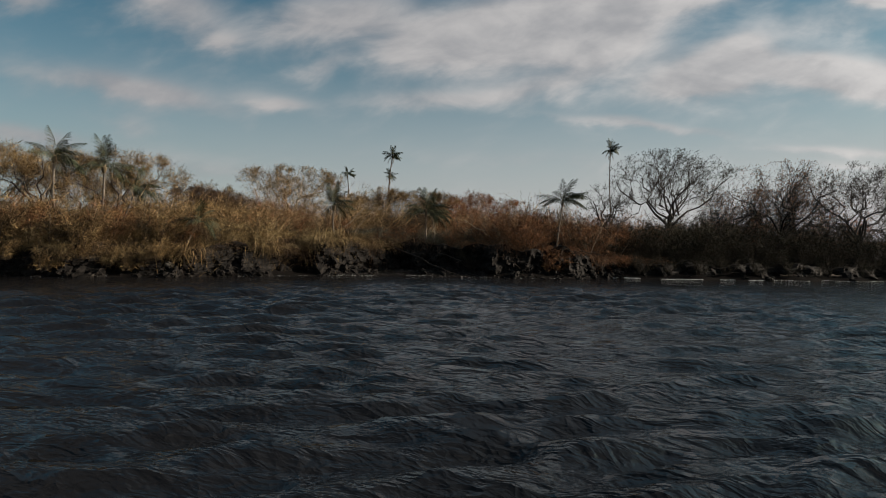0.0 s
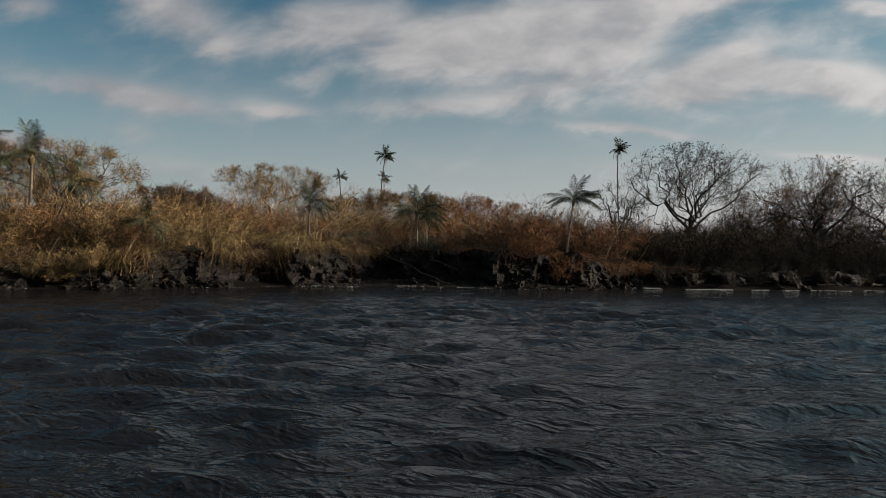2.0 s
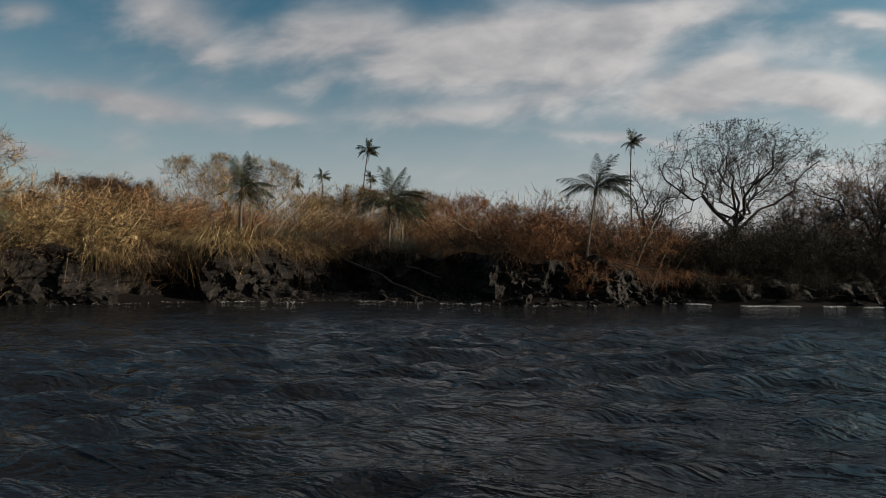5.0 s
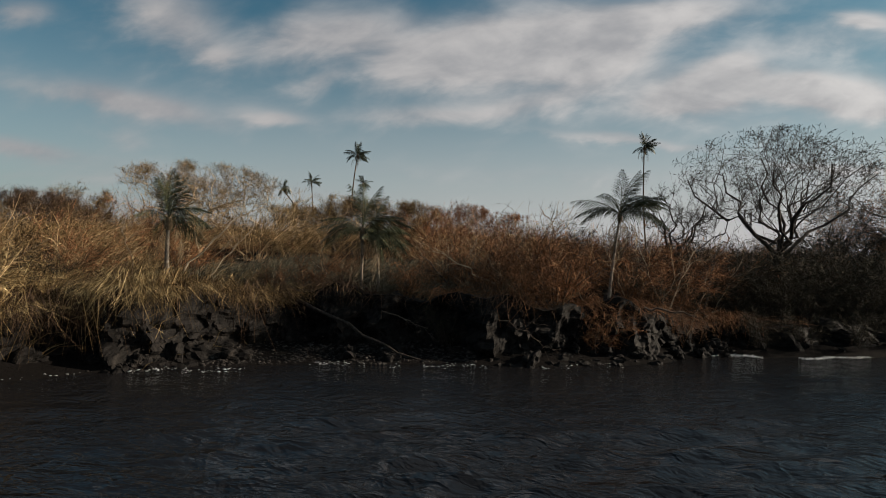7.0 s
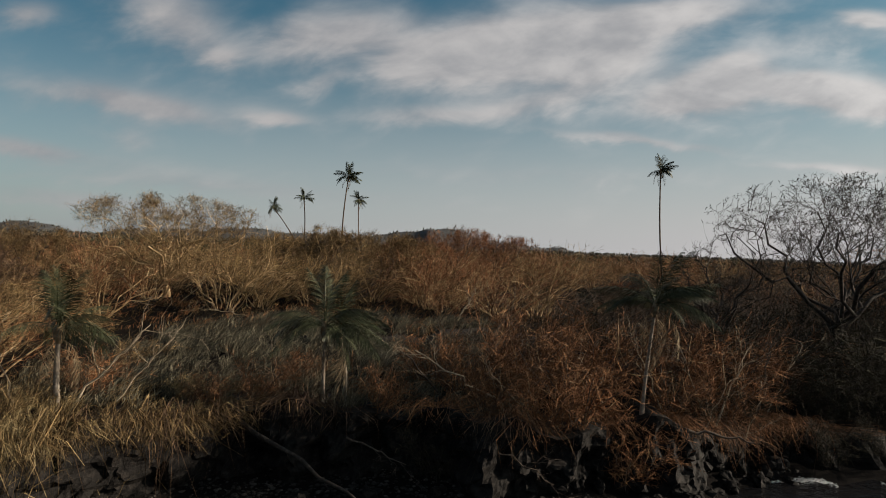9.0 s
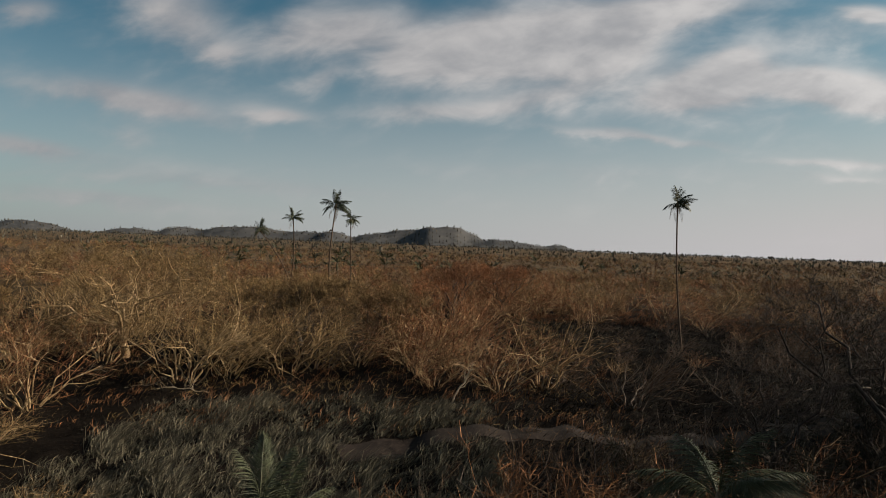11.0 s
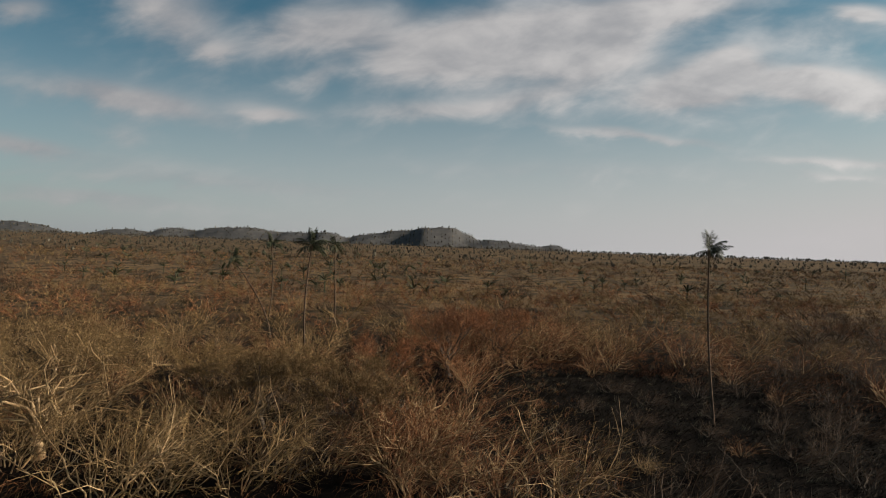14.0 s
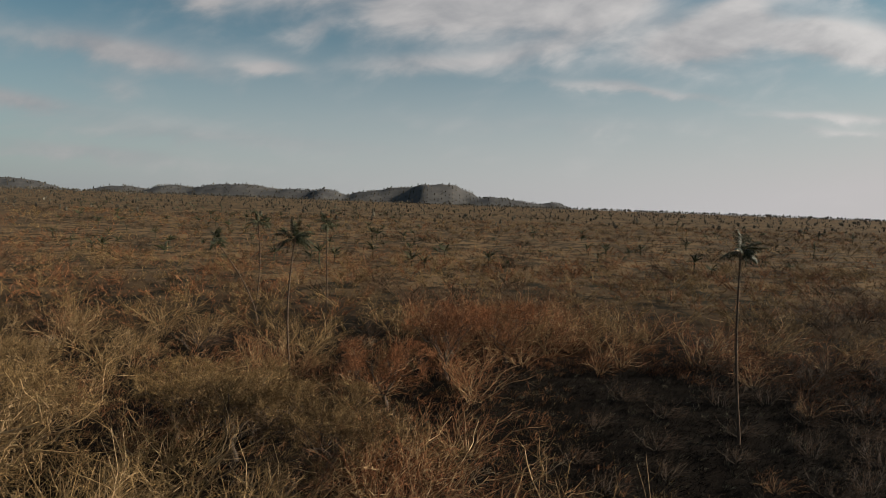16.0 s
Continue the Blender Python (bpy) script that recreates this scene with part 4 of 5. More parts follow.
for x, y, k, size in ((-1.5, 102, 3, 1.2), (1.0, 104, 3, 1.25), (5.2, 103, 4, 1.3), (-3.0, 107, 3, 1.2), (-12.5, 99, 0, 1.1), (-21.0, 101, 0, 1.1), (-37.0, 101, 1, 1.2), (-16.5, 106, 0, 1.2), (-7.0, 103, 1, 1.15), (-18.0, 121.5, 1, 1.25), (-12.5, 124, 1, 1.1),
                      (14.0, 110, 6, 0.7), (19.5, 113, 6, 0.6), (31.0, 110, 6, 0.8), (24.0, 126, 6, 0.7), (34.0, 118, 5, 0.6), (16.0, 122, 6, 0.6), (38.0, 126, 6, 0.8), (17.5, 107, 2, 0.45), (10.5, 105.5, 2, 0.5), (27.0, 111, 4, 0.4), (20.5, 118, 6, 0.75), (29.5, 122, 6, 0.7), (35.0, 112, 5, 0.65), (22.0, 107, 6, 0.6), (13.0, 115, 6, 0.6), (31.0, 130, 5, 0.7), (26.5, 116, 6, 0.6), (39.0, 117, 5, 0.8), (21.0, 130, 6, 0.8), (33.5, 105, 5, 0.8),
                      (2.0, 149, 3, 1.2), (5.5, 152, 4, 1.4), (9.0, 149, 3, 1.1), (12.5, 152, 0, 1.2), (16.5, 150, 3, 1.3), (20.0, 153, 4, 1.3), (24.0, 151, 0, 1.0), (3.5, 157, 3, 1.3), (8.0, 158, 3, 1.35), (13.0, 159, 4, 1.4), (18.0, 158, 3, 1.2), (23.0, 159, 0, 1.1), (28.5, 156, 2, 1.3), (33.0, 159, 4, 1.2), (6.0, 165, 3, 1.3), (11.5, 166, 0, 1.3), (17.0, 165, 3, 1.3), (22.0, 167, 4, 1.3), (28.0, 165, 2, 1.3), (-2.5, 160, 3, 1.2), (-1.0, 167, 4, 1.3),
                      (36.5, 131, 5, 0.7), (39.5, 128, 4, 0.6), (42.0, 133, 5, 0.8), (38.0, 137, 4, 0.8), (41.5, 123, 6, 0.7), (45.0, 127, 5, 0.8),
                      (30.5, 82, 5, 0.8), (37.5, 83, 5, 1.2), (44.0, 86, 5, 1.3), (50.0, 88, 5, 1.3), (56.0, 89, 5, 1.35), (21.5, 82, 5, 0.6), (27.5, 85, 5, 0.65), (33.0, 88, 5, 0.8), (40.0, 90, 5, 1.3), (18.0, 76, 4, 1.1), (61.0, 91, 5, 1.3),
                      (-36.0, 60, 0, 0.85), (-29.0, 61, 1, 0.85), (-24.5, 60, 2, 0.95), (-41.5, 61, 0, 0.9), (-46.5, 57, 1, 0.95), (-50.5, 60, 0, 1.0), (-33.5, 66, 0, 0.9), (-26.5, 66, 0, 0.8), (-38.0, 55.5, 2, 1.0)):
    set_shrub(k, x, y, size)


def small_shrub(seed, twigs, thick, height=4.0, sprays=6, forks=3):
    """A simple distant shrub: a few forking rods and dry sprays."""
    r = np.random.default_rng(seed)
    P, R = stems(twigs, height * 0.62, 0.95, 0.2, 3, thick, r, 1.5)
    Q, S = sprout(P, R, forks, 0.3, 1.0, 42, height * 0.42, 2, 0.05, 0.15, 0.7, r, 0.2, thick * 0.45)
    g = Geo().add(*tubes(P, np.maximum(R, thick * 0.5), 3)).add(*tubes(Q, S, 3))
    g.add(*tufts(Q, sprays, height * 0.24, thick * 0.42, r, t0=0.03)).add(*tufts(P, sprays, height * 0.22, thick * 0.42, r, t0=0.03))
    return g.arrays()


def field(name, label, points, makers, mats, r, lo, hi):
    """Uncountable scrub, one object for each colour."""
    # stands of one colour, with some strangers in each
    tone = waves_of(points[:, 0], points[:, 1], ((70.0, 0.5), (28.0, 0.45)), 23) * 0.5 + 0.5 + r.normal(0, 0.16, len(points))
    which = np.clip((np.argsort(np.argsort(tone)) * len(mats) / len(points)).astype(int), 0, len(mats) - 1)
    for i, mat in enumerate(mats):
        p = points[which == i]
        g = Geo()
        half = np.array_split(p, len(makers))
        for arrays, q in zip(makers, half):
            spots = np.column_stack([q, land(q[:, 0], q[:, 1]), r.uniform(0, 6.28, len(q)), r.uniform(lo, hi, len(q))])
            g.add(*lay(arrays, spots))
        tagged(part(name, g, mat, smooth=False), label, "scrub", kind="stuff")


spare = np.array(spare) if spare else np.zeros((0, 2))
mid = spaced(-150, 170, 160, 270, 4.8, rg)
mid = mid[np.abs(mid[:, 0]) < 20 + 0.62 * (mid[:, 1] - 55)]
open_spot = waves_of(mid[:, 0], mid[:, 1], ((30.0, 0.5), (13.0, 0.5)), 29) < -0.2
mid = np.concatenate([mid[~open_spot], spare])
mid = mid[rg.permutation(len(mid))]
field("scrub_field", "dense golden and rust-brown dry scrub covering the plain", mid,
      [small_shrub(200 + i, 6, 0.058, 4.6 - 0.5 * (i % 3), 4) for i in range(7)], [M_UMBER, M_GOLD, M_RUST, M_GOLD, M_RUST, M_GOLD], rg, 0.5, 1.5)
carpet = scatter(-190, 210, 132, 330, 3.5, rg)
carpet = carpet[(np.abs(carpet[:, 0]) < 0.70 * (carpet[:, 1] - 55)) & (~clearing(carpet[:, 0], carpet[:, 1]))]
field("scrub_carpet", "low dry growth between the shrubs of the plain", carpet[rg.permutation(len(carpet))],
      [small_shrub(700 + i, 3, 0.05, 1.5, 2, 1) for i in range(4)], [M_UMBER, M_GOLD, M_RUST, M_GOLD, M_RUST], rg, 0.6, 1.6)
far = scatter(-420, 440, 265, 640, 9.0, rg)
far = far[np.abs(far[:, 0]) < 0.74 * (far[:, 1] - 30)]
far = far[rg.permutation(len(far))]
field("far_scrub", "brown dry scrub thinning into the distance", far,
      [small_shrub(300 + i, 3, 0.12, 4.0, 2, 2) for i in range(5)], [M_UMBER, M_GOLD, M_RUST, M_GOLD], rg, 0.7, 1.3)


def crown_lump(seed):
    """A far tree: a thin stem under a ragged crown."""
    r = np.random.default_rng(seed)
    lean = r.normal(0, 0.25, 2)
    z = np.array([-0.5, 0.4, 1.0, 2.1, 3.3, 4.3])
    P = np.column_stack([lean[0] * z / 4, lean[1] * z / 4, z])[None]
    V, F = tubes(P, np.array([[0.14, 0.12, 0.9, 1.25, 0.8, 0.12]]) * r.uniform(0.8, 1.2), 6)
    V[12:] += r.normal(0, 0.28, V[12:].shape)
    return V, F


LUMPS = [crown_lump(400 + i) for i in range(4)]
low = scatter(-1500, 1500, 560, 2030, 34, rg)
low = low[np.abs(low[:, 0]) < 0.76 * low[:, 1]]
g = Geo()
for arrays, q in zip(LUMPS, np.array_split(low[rg.permutation(len(low))], 4)):
    g.add(*lay(arrays, np.column_stack([q, land(q[:, 0], q[:, 1]), rg.uniform(0, 6, len(q)), rg.uniform(0.5, 1.1, len(q))])))
tagged(part("distant_trees", g, M_FARTREE, smooth=False), "far scattered low trees on the plain", "woods", kind="stuff")
g = Geo()
tops = np.concatenate(hill_tops)
for arrays, q in zip(LUMPS, np.array_split(tops[rg.permutation(len(tops))], 4)):
    g.add(*lay(arrays, np.column_stack([q, rg.uniform(0, 6, len(q)), rg.uniform(0.7, 1.6, len(q))])))
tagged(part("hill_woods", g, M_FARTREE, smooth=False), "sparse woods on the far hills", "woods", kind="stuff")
# dark thickets in the far scrub
dark = scatter(-600, 620, 175, 900, 13.0, rg)
stand = waves_of(dark[:, 0], dark[:, 1], ((90.0, 0.5), (34.0, 0.5)), 61) + rg.normal(0, 0.15, len(dark))
dark = dark[(stand > 0.25) & (np.abs(dark[:, 0]) < 0.74 * (dark[:, 1] - 30))]
field("dark_thicket", "dark grey-brown thickets scattered through the far scrub", dark,
      [small_shrub(800 + i, 5, 0.10, 3.2, 5, 3) for i in range(4)], [M_LEAF, M_UMBER], rg, 0.5, 1.3)
# ragged line of trees along the horizon
edge = np.column_stack([rg.uniform(-1550, 1550, 1500), rg.uniform(1850, 2040, 1500)])
g = Geo()
for arrays, q in zip(LUMPS, np.array_split(edge, 4)):
    g.add(*lay(arrays, np.column_stack([q, land(q[:, 0], q[:, 1]), rg.uniform(0, 6, len(q)), 0.6 + 1.3 * rg.uniform(0, 1, len(q)) ** 2])))
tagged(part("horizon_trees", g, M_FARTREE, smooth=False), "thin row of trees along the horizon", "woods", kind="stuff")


def small_palm(seed):
    """A distant palm: short stem and a spiky head of leaves."""
    r = np.random.default_rng(seed)
    s = np.linspace(0, 1, 3)
    tall = r.uniform(1.2, 2.8)
    g = Geo().add(*tubes(np.stack([0 * s, 0 * s, tall * s - 0.2], 1)[None], np.full((1, 3), 0.16), 4))
    n = 16
    az = r.uniform(0, 6.28, n)
    L = r.uniform(1.6, 2.9, n)
    s = np.linspace(0, 1, 4)[None]
    up = r.uniform(0.3, 1.9, n)[:, None]
    P = np.stack([np.cos(az)[:, None] * L[:, None] * s + 0.3 * s, np.sin(az)[:, None] * L[:, None] * s, tall + L[:, None] * (up * s - (0.25 + up * 0.35) * s ** 2)], -1)
    W = np.array([0.06, 0.17, 0.14, 0.03])[None] * np.full((n, 1), 1.0)
    side = unit(np.stack([-np.sin(az), np.cos(az), r.normal(0, 0.7, n)], 1))
    g.add(*blades(P, W, side))
    return g.arrays()


small_meshes = [make_mesh("small_palm", *small_palm(500 + i), M_FROND, False) for i in range(6)]
for i in range(230):
    y = 250 + 900 * rg.uniform() ** 1.3
    x = rg.uniform(-0.60, 0.0) * (y - 60) if i % 5 < 3 else rg.uniform(-0.2, 0.66) * (y - 60)
    ob = new("palm", small_meshes[i % 6])
    ob.matrix_basis = Matrix.LocRotScale(at(x, y), Euler((0, 0, rg.uniform(0, 6))), (rg.uniform(0.6, 1.4),) * 3)
    tagged(ob, "short dark palm rising out of the distant scrub", "palm tree", "palms over the scrub")
for x, y, k in ((62, 328, 1.1), (56, 285, 1.0), (65, 308, 0.9), (75, 312, 1.0), (64, 283, 0.8), (108, 285, 1.1), (117, 364, 0.8), (251, 483, 0.8), (247, 442, 0.9), (40, 310, 0.9), (-146, 450, 0.9), (-157, 498, 1.0), (-116, 413, 0.9), (-132, 496, 0.9), (-117, 484, 1.0), (-176, 471, 0.8), (-135, 395, 0.8), (-121, 546, 0.8), (-228, 465, 0.9), (-184, 406, 0.8)):
    ob = new("palm", small_meshes[int(x) % 6])
    ob.matrix_basis = Matrix.LocRotScale(at(x, y), Euler((0, 0, x)), (k * (1.0 if y < 400 else 1.6),) * 3)
    tagged(ob, "short dark palm rising out of the distant scrub", "palm tree", "palms over the scrub")
for x, y, k in ((72, 177, 1.4), (79, 181, 1.5), (84, 176, 1.2)):
    copy_thing(KINDS[5], Matrix.LocRotScale(at(x, y), Euler((0, 0, x)), (k / KINDS[5].scale.x,) * 3))

# ---- along the bank ----
RUSTY = bush(601, 4.6, 0.08, M_BROWNLEAF, M_BARK, "thick rust-brown bush hanging over the bank")
UMBERY = bush(602, 4.8, 0.05, M_LEAF, M_DARKBARK, "tangled bush with dead stems, coloured dark for shade")
STRAWY = bush(603, 3.0, 0.15, M_STRAW, M_BARK, "straw-coloured bush spilling over rock")
GOLDEN = bush(604, 3.6, 0.12, M_GOLD, M_BARK, "golden-brown bush thick with dry twigs")


def set_bush(proto, spots):
    for i, (x, y, k, *z) in enumerate(spots):
        m = Matrix.LocRotScale((x, y, z[0]) if z else at(x, y), Euler((0, 0, rg.uniform(-0.8, 0.8))), (k / (proto.scale.x if i else 1.0),) * 3)
        if i == 0:
            proto.matrix_basis = m
        else:
            copy_thing(proto, m)


set_bush(RUSTY, [(x, float(shore(x) + toe(x)) + d, k) for x, d, k in ((-24.6, 2.0, 0.7), (-29.2, 2.4, 0.8), (-34.8, 2.4, 0.95), (-40.4, 1.2, 0.8), (-47.6, 1.6, 0.9))] + [(40.0, 93.5, 1.8), (55.0, 97.0, 1.9), (17.5, 74.0, 0.8), (-18.0, 61.5, 0.6), (-21.5, 58.6, 0.65), (-25.4, 58.4, 0.7), (-30.4, 54.4, 0.75), (-36.4, 54.0, 0.8), (-13.6, 63.0, 0.55), (6.0, 64.6, 0.95), (3.6, 67.2, 0.9), (1.2, 66.8, 0.75), (7.2, 68.5, 1.0), (4.6, 71.5, 1.1), (-0.6, 70.5, 0.7), (11.8, 69.8, 1.0), (14.5, 72.0, 1.05), (-7.6, 65.4, 0.55), (13.0, 67.8, 0.75), (-9.4, 64.6, 0.4), (-2.2, 65.6, 0.5), (2.2, 64.4, 0.55), (4.4, 63.9, 0.6), (-6.2, 68.0, 0.4), (10.2, 66.0, 0.5), (8.0, 64.3, 0.6)])
# blackish bushes hold the wood's shade right and the bank's dark gaps left
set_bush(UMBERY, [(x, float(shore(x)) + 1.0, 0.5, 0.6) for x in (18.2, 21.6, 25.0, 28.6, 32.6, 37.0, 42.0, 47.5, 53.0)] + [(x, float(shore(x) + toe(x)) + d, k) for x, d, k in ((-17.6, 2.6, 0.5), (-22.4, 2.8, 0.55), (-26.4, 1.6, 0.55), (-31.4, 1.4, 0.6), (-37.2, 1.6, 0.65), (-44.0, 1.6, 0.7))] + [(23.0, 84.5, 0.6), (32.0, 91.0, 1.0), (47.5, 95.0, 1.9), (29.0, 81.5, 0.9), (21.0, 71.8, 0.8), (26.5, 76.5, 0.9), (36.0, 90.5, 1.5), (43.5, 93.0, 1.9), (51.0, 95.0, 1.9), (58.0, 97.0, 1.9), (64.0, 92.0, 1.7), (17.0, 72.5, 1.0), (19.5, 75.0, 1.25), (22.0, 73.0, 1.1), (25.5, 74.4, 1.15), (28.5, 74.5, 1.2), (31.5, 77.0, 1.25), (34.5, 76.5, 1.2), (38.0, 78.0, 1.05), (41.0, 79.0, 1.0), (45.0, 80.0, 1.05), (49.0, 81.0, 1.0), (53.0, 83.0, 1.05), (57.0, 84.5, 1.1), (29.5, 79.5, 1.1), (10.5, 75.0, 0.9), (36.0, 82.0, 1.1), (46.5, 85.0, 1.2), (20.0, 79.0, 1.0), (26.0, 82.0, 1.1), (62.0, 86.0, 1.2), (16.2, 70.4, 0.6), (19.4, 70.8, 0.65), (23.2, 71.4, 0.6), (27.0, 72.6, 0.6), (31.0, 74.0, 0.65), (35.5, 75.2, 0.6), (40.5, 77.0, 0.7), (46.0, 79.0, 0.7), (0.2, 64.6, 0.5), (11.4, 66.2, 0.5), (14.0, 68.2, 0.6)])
set_bush(STRAWY, [b for i, b in enumerate([(x, float(shore(x) + toe(x)) + 0.7, k) for x, k in ((-16.0, 0.45), (-18.8, 0.9), (-21.2, 0.75), (-23.4, 1.1), (-28.6, 0.7), (-34.0, 0.75), (-41.0, 0.8))] + [(-14.4, 59.9, 0.32), (-17.6, 57.6, 0.45), (-20.4, 55.2, 0.65), (-10.8, 65.3, 0.35), (-22.5, 57.5, 0.7), (-26.5, 54.6, 0.6), (-12.9, 60.3, 0.28), (-19.0, 60.0, 0.7), (-29.5, 51.2, 0.6), (-34.5, 49.4, 0.6), (-39.0, 48.2, 0.7), (-44.0, 47.2, 0.7), (-16.2, 58.9, 0.35), (-18.7, 56.3, 0.5), (-21.6, 54.0, 0.5), (-24.2, 53.3, 0.55), (-27.8, 51.6, 0.5), (-31.8, 50.2, 0.5), (-36.5, 48.8, 0.55), (-9.6, 63.4, 0.34), (-23.6, 55.8, 0.8), (-20.0, 57.6, 0.75), (-16.8, 60.8, 0.6)] + [(x, float(shore(x)) + 0.15, k, z) for x, k, z in ((-26.0, 0.5, 1.2), (-28.4, 0.55, 0.9), (-30.8, 0.5, 1.3), (-33.2, 0.6, 0.8), (-36.0, 0.5, 1.2), (-39.0, 0.6, 1.0))]) if b[0] > -19 or i % 5 < 3])
set_bush(GOLDEN, [(x, float(shore(x) + toe(x)) + d, k) for x, d, k in ((-19.8, 2.2, 0.9), (-25.6, 0.9, 1.0), (-27.0, 2.6, 1.25), (-30.2, 0.8, 0.9), (-32.6, 1.8, 1.3), (-36.0, 0.9, 1.0), (-38.4, 2.2, 1.3), (-42.6, 1.0, 1.2), (-45.6, 2.0, 1.3), (-49.5, 1.2, 1.2))] + [(-24.0, 63.5, 1.15), (-27.5, 61.0, 1.1), (-31.0, 64.0, 1.3), (-35.0, 62.0, 1.4), (-22.0, 68.0, 0.8), (-27.0, 69.5, 1.0), (-38.5, 53.5, 1.15), (-43.0, 55.0, 1.3), (-48.5, 53.5, 1.35), (-28.5, 57.5, 0.95), (-33.0, 55.0, 1.15), (-35.8, 51.2, 0.8), (-41.0, 50.2, 0.9), (-46.0, 49.6, 0.95), (-26.2, 56.6, 0.8), (-22.6, 59.4, 0.8), (-37.5, 66.5, 1.2), (-43.0, 63.5, 1.2), (-49.0, 60.0, 1.2), (-16.5, 72.5, 0.6), (-53.0, 56.0, 1.1)] + [(x, float(shore(x)) + 0.2, k, z) for x, k, z in ((-25.0, 0.45, 1.5), (-27.2, 0.5, 0.6), (-29.6, 0.5, 1.5), (-32.0, 0.55, 0.6), (-34.6, 0.5, 1.3), (-37.5, 0.6, 0.7), (-41.5, 0.6, 1.2), (-44.5, 0.6, 0.8))])


def grass(name, label, points, high, width, mat, r, per=14, lean=0.45, clump=0.2):
    """Bent blades in loose clumps."""
    n = len(points)
    size = np.repeat(r.uniform(0.5, 1.3, n), per)
    base = np.repeat(points, per, 0) + r.normal(0, clump, (n * per, 2))
    B = np.column_stack([base, land(base[:, 0], base[:, 1]) - 0.03])
    D = unit(np.stack([r.normal(0.3, lean, n * per), r.normal(0, lean, n * per), np.ones(n * per)], 1))
    L = (high * size * r.uniform(0.5, 1.2, n * per))[:, None]
    droop = np.column_stack([r.uniform(0.2, 0.7, n * per), r.normal(0, 0.25, n * per), r.uniform(-0.5, -0.1, n * per)])
    Q = np.stack([B, B + D * L * 0.6, B + D * L + droop * L * 0.5], 1)
    if mat is M_SHADEGRASS:
        Q = Q[:, ::2]
    side = unit(np.cross(D, r.normal(size=D.shape)))
    W = np.array([0.8, 1.0, 0.12])[None, 3 - Q.shape[1]:] * (width * r.uniform(0.6, 1.3, n * per))[:, None]
    tagged(part(name, Geo().add(*blades(Q, W, side)), mat, smooth=False), label, "grass", kind="stuff")


def overhang(name, label, x0, x1, count, drop, mat, r, per=12, groups=24):
    """Dry growth that spills over the edge in separate heavy tangles and hangs down the face."""
    heart = r.uniform(x0, x1, groups)
    bulk = r.uniform(0.35, 1.25, groups)
    own = r.integers(0, groups, count)
    x = np.repeat(heart[own] + r.normal(0, 0.55, count) * bulk[own], per) + r.normal(0, 0.16, count * per)
    n = len(x)
    size = np.repeat(bulk[own] * (0.25 + 0.9 * r.uniform(0, 1, count) ** 1.4), per) * r.uniform(0.5, 1.2, n)
    y = shore(x) + toe(x) + 0.1 + np.repeat(r.uniform(0, 1.5, count), per) + r.uniform(0, 0.3, n)
    A = np.column_stack([x, y, np.maximum(land(x, y), top(x)) - 0.05])
    sway = r.normal(0.15, 0.6, n) + np.repeat(r.normal(0, 0.7, count), per)
    B = A + np.column_stack([sway * 0.5, (-0.35 * size - 0.1) * r.uniform(-0.8, 1.4, n), 0.45 * size * r.uniform(0.1, 1.8, n)])
    C = A + np.column_stack([sway + r.normal(0, 0.2, n), -0.9 * size - 0.25 + r.normal(0, 0.18, n), -0.15 * size + r.normal(0, 0.2, n)])
    E = A + np.column_stack([sway * 1.3 + r.normal(0, 0.35, n), -1.1 * size - 0.35 + r.normal(0, 0.2, n), -drop * size * r.uniform(0.2, 1.4, n)])
    Q = np.stack([A, B, C, E], 1)
    side = unit(np.column_stack([np.ones(n), r.normal(0, 0.6, n), r.normal(0, 0.3, n)]))
    W = np.array([0.8, 1.0, 0.9, 0.15])[None] * (0.010 * r.uniform(0.6, 1.6, n))[:, None]
    tagged(part(name, Geo().add(*blades(Q, W, side)), mat, smooth=False), label, "grass", kind="stuff")


def anywhere(x0, x1, y0, y1, n):
    return np.column_stack([rg.uniform(x0, x1, n), rg.uniform(y0, y1, n)])


p = anywhere(-19.5, 4, 61, 91, 2500)
p = p[(p[:, 1] > shore(p[:, 0]) + toe(p[:, 0]) + 0.9) & ~on_track(p[:, 0], p[:, 1])]
grass("tussock_grass", "pale grey-green tussocks standing in the meadow", p[waves_of(p[:, 0], p[:, 1], ((7.0, 0.5), (3.5, 0.5)), 37) > 0.5], 1.25, 0.013, M_OLIVE, rg, 22, 0.3, 0.28)
grass("meadow_grass", "olive and grey-green grass bent by the wind", p, 0.8, 0.014, M_OLIVE, rg, 14)
x = rg.uniform(-55, -9, 620)
p = np.column_stack([x, shore(x) + toe(x) + 0.5 + 6.5 * rg.uniform(size=620) ** 1.5])
p = p[waves_of(p[:, 0], p[:, 1], ((9.0, 0.5), (4.0, 0.4)), 31) > -0.1]
x = rg.uniform(-31, -14.5, 430)
q = np.column_stack([x, shore(x) + toe(x) + 0.9 + 5.2 * rg.uniform(size=430)])
q = q[(waves_of(q[:, 0], q[:, 1], ((8.0, 0.5), (3.6, 0.5)), 53) > -0.35) & ((np.abs(q[:, 0] + 24.6) > 1.7) | (q[:, 1] > 55.5))]
grass("straw_reeds", "tall pale straw reeds bending over the top of the bank", q[::3], 2.3, 0.008, M_STRAW, rg, 36, 0.5, 0.4)
grass("brown_reeds", "golden-brown reeds mixed into the straw on the bank", q[1::3], 1.9, 0.009, M_GOLD, rg, 36, 0.5, 0.4)
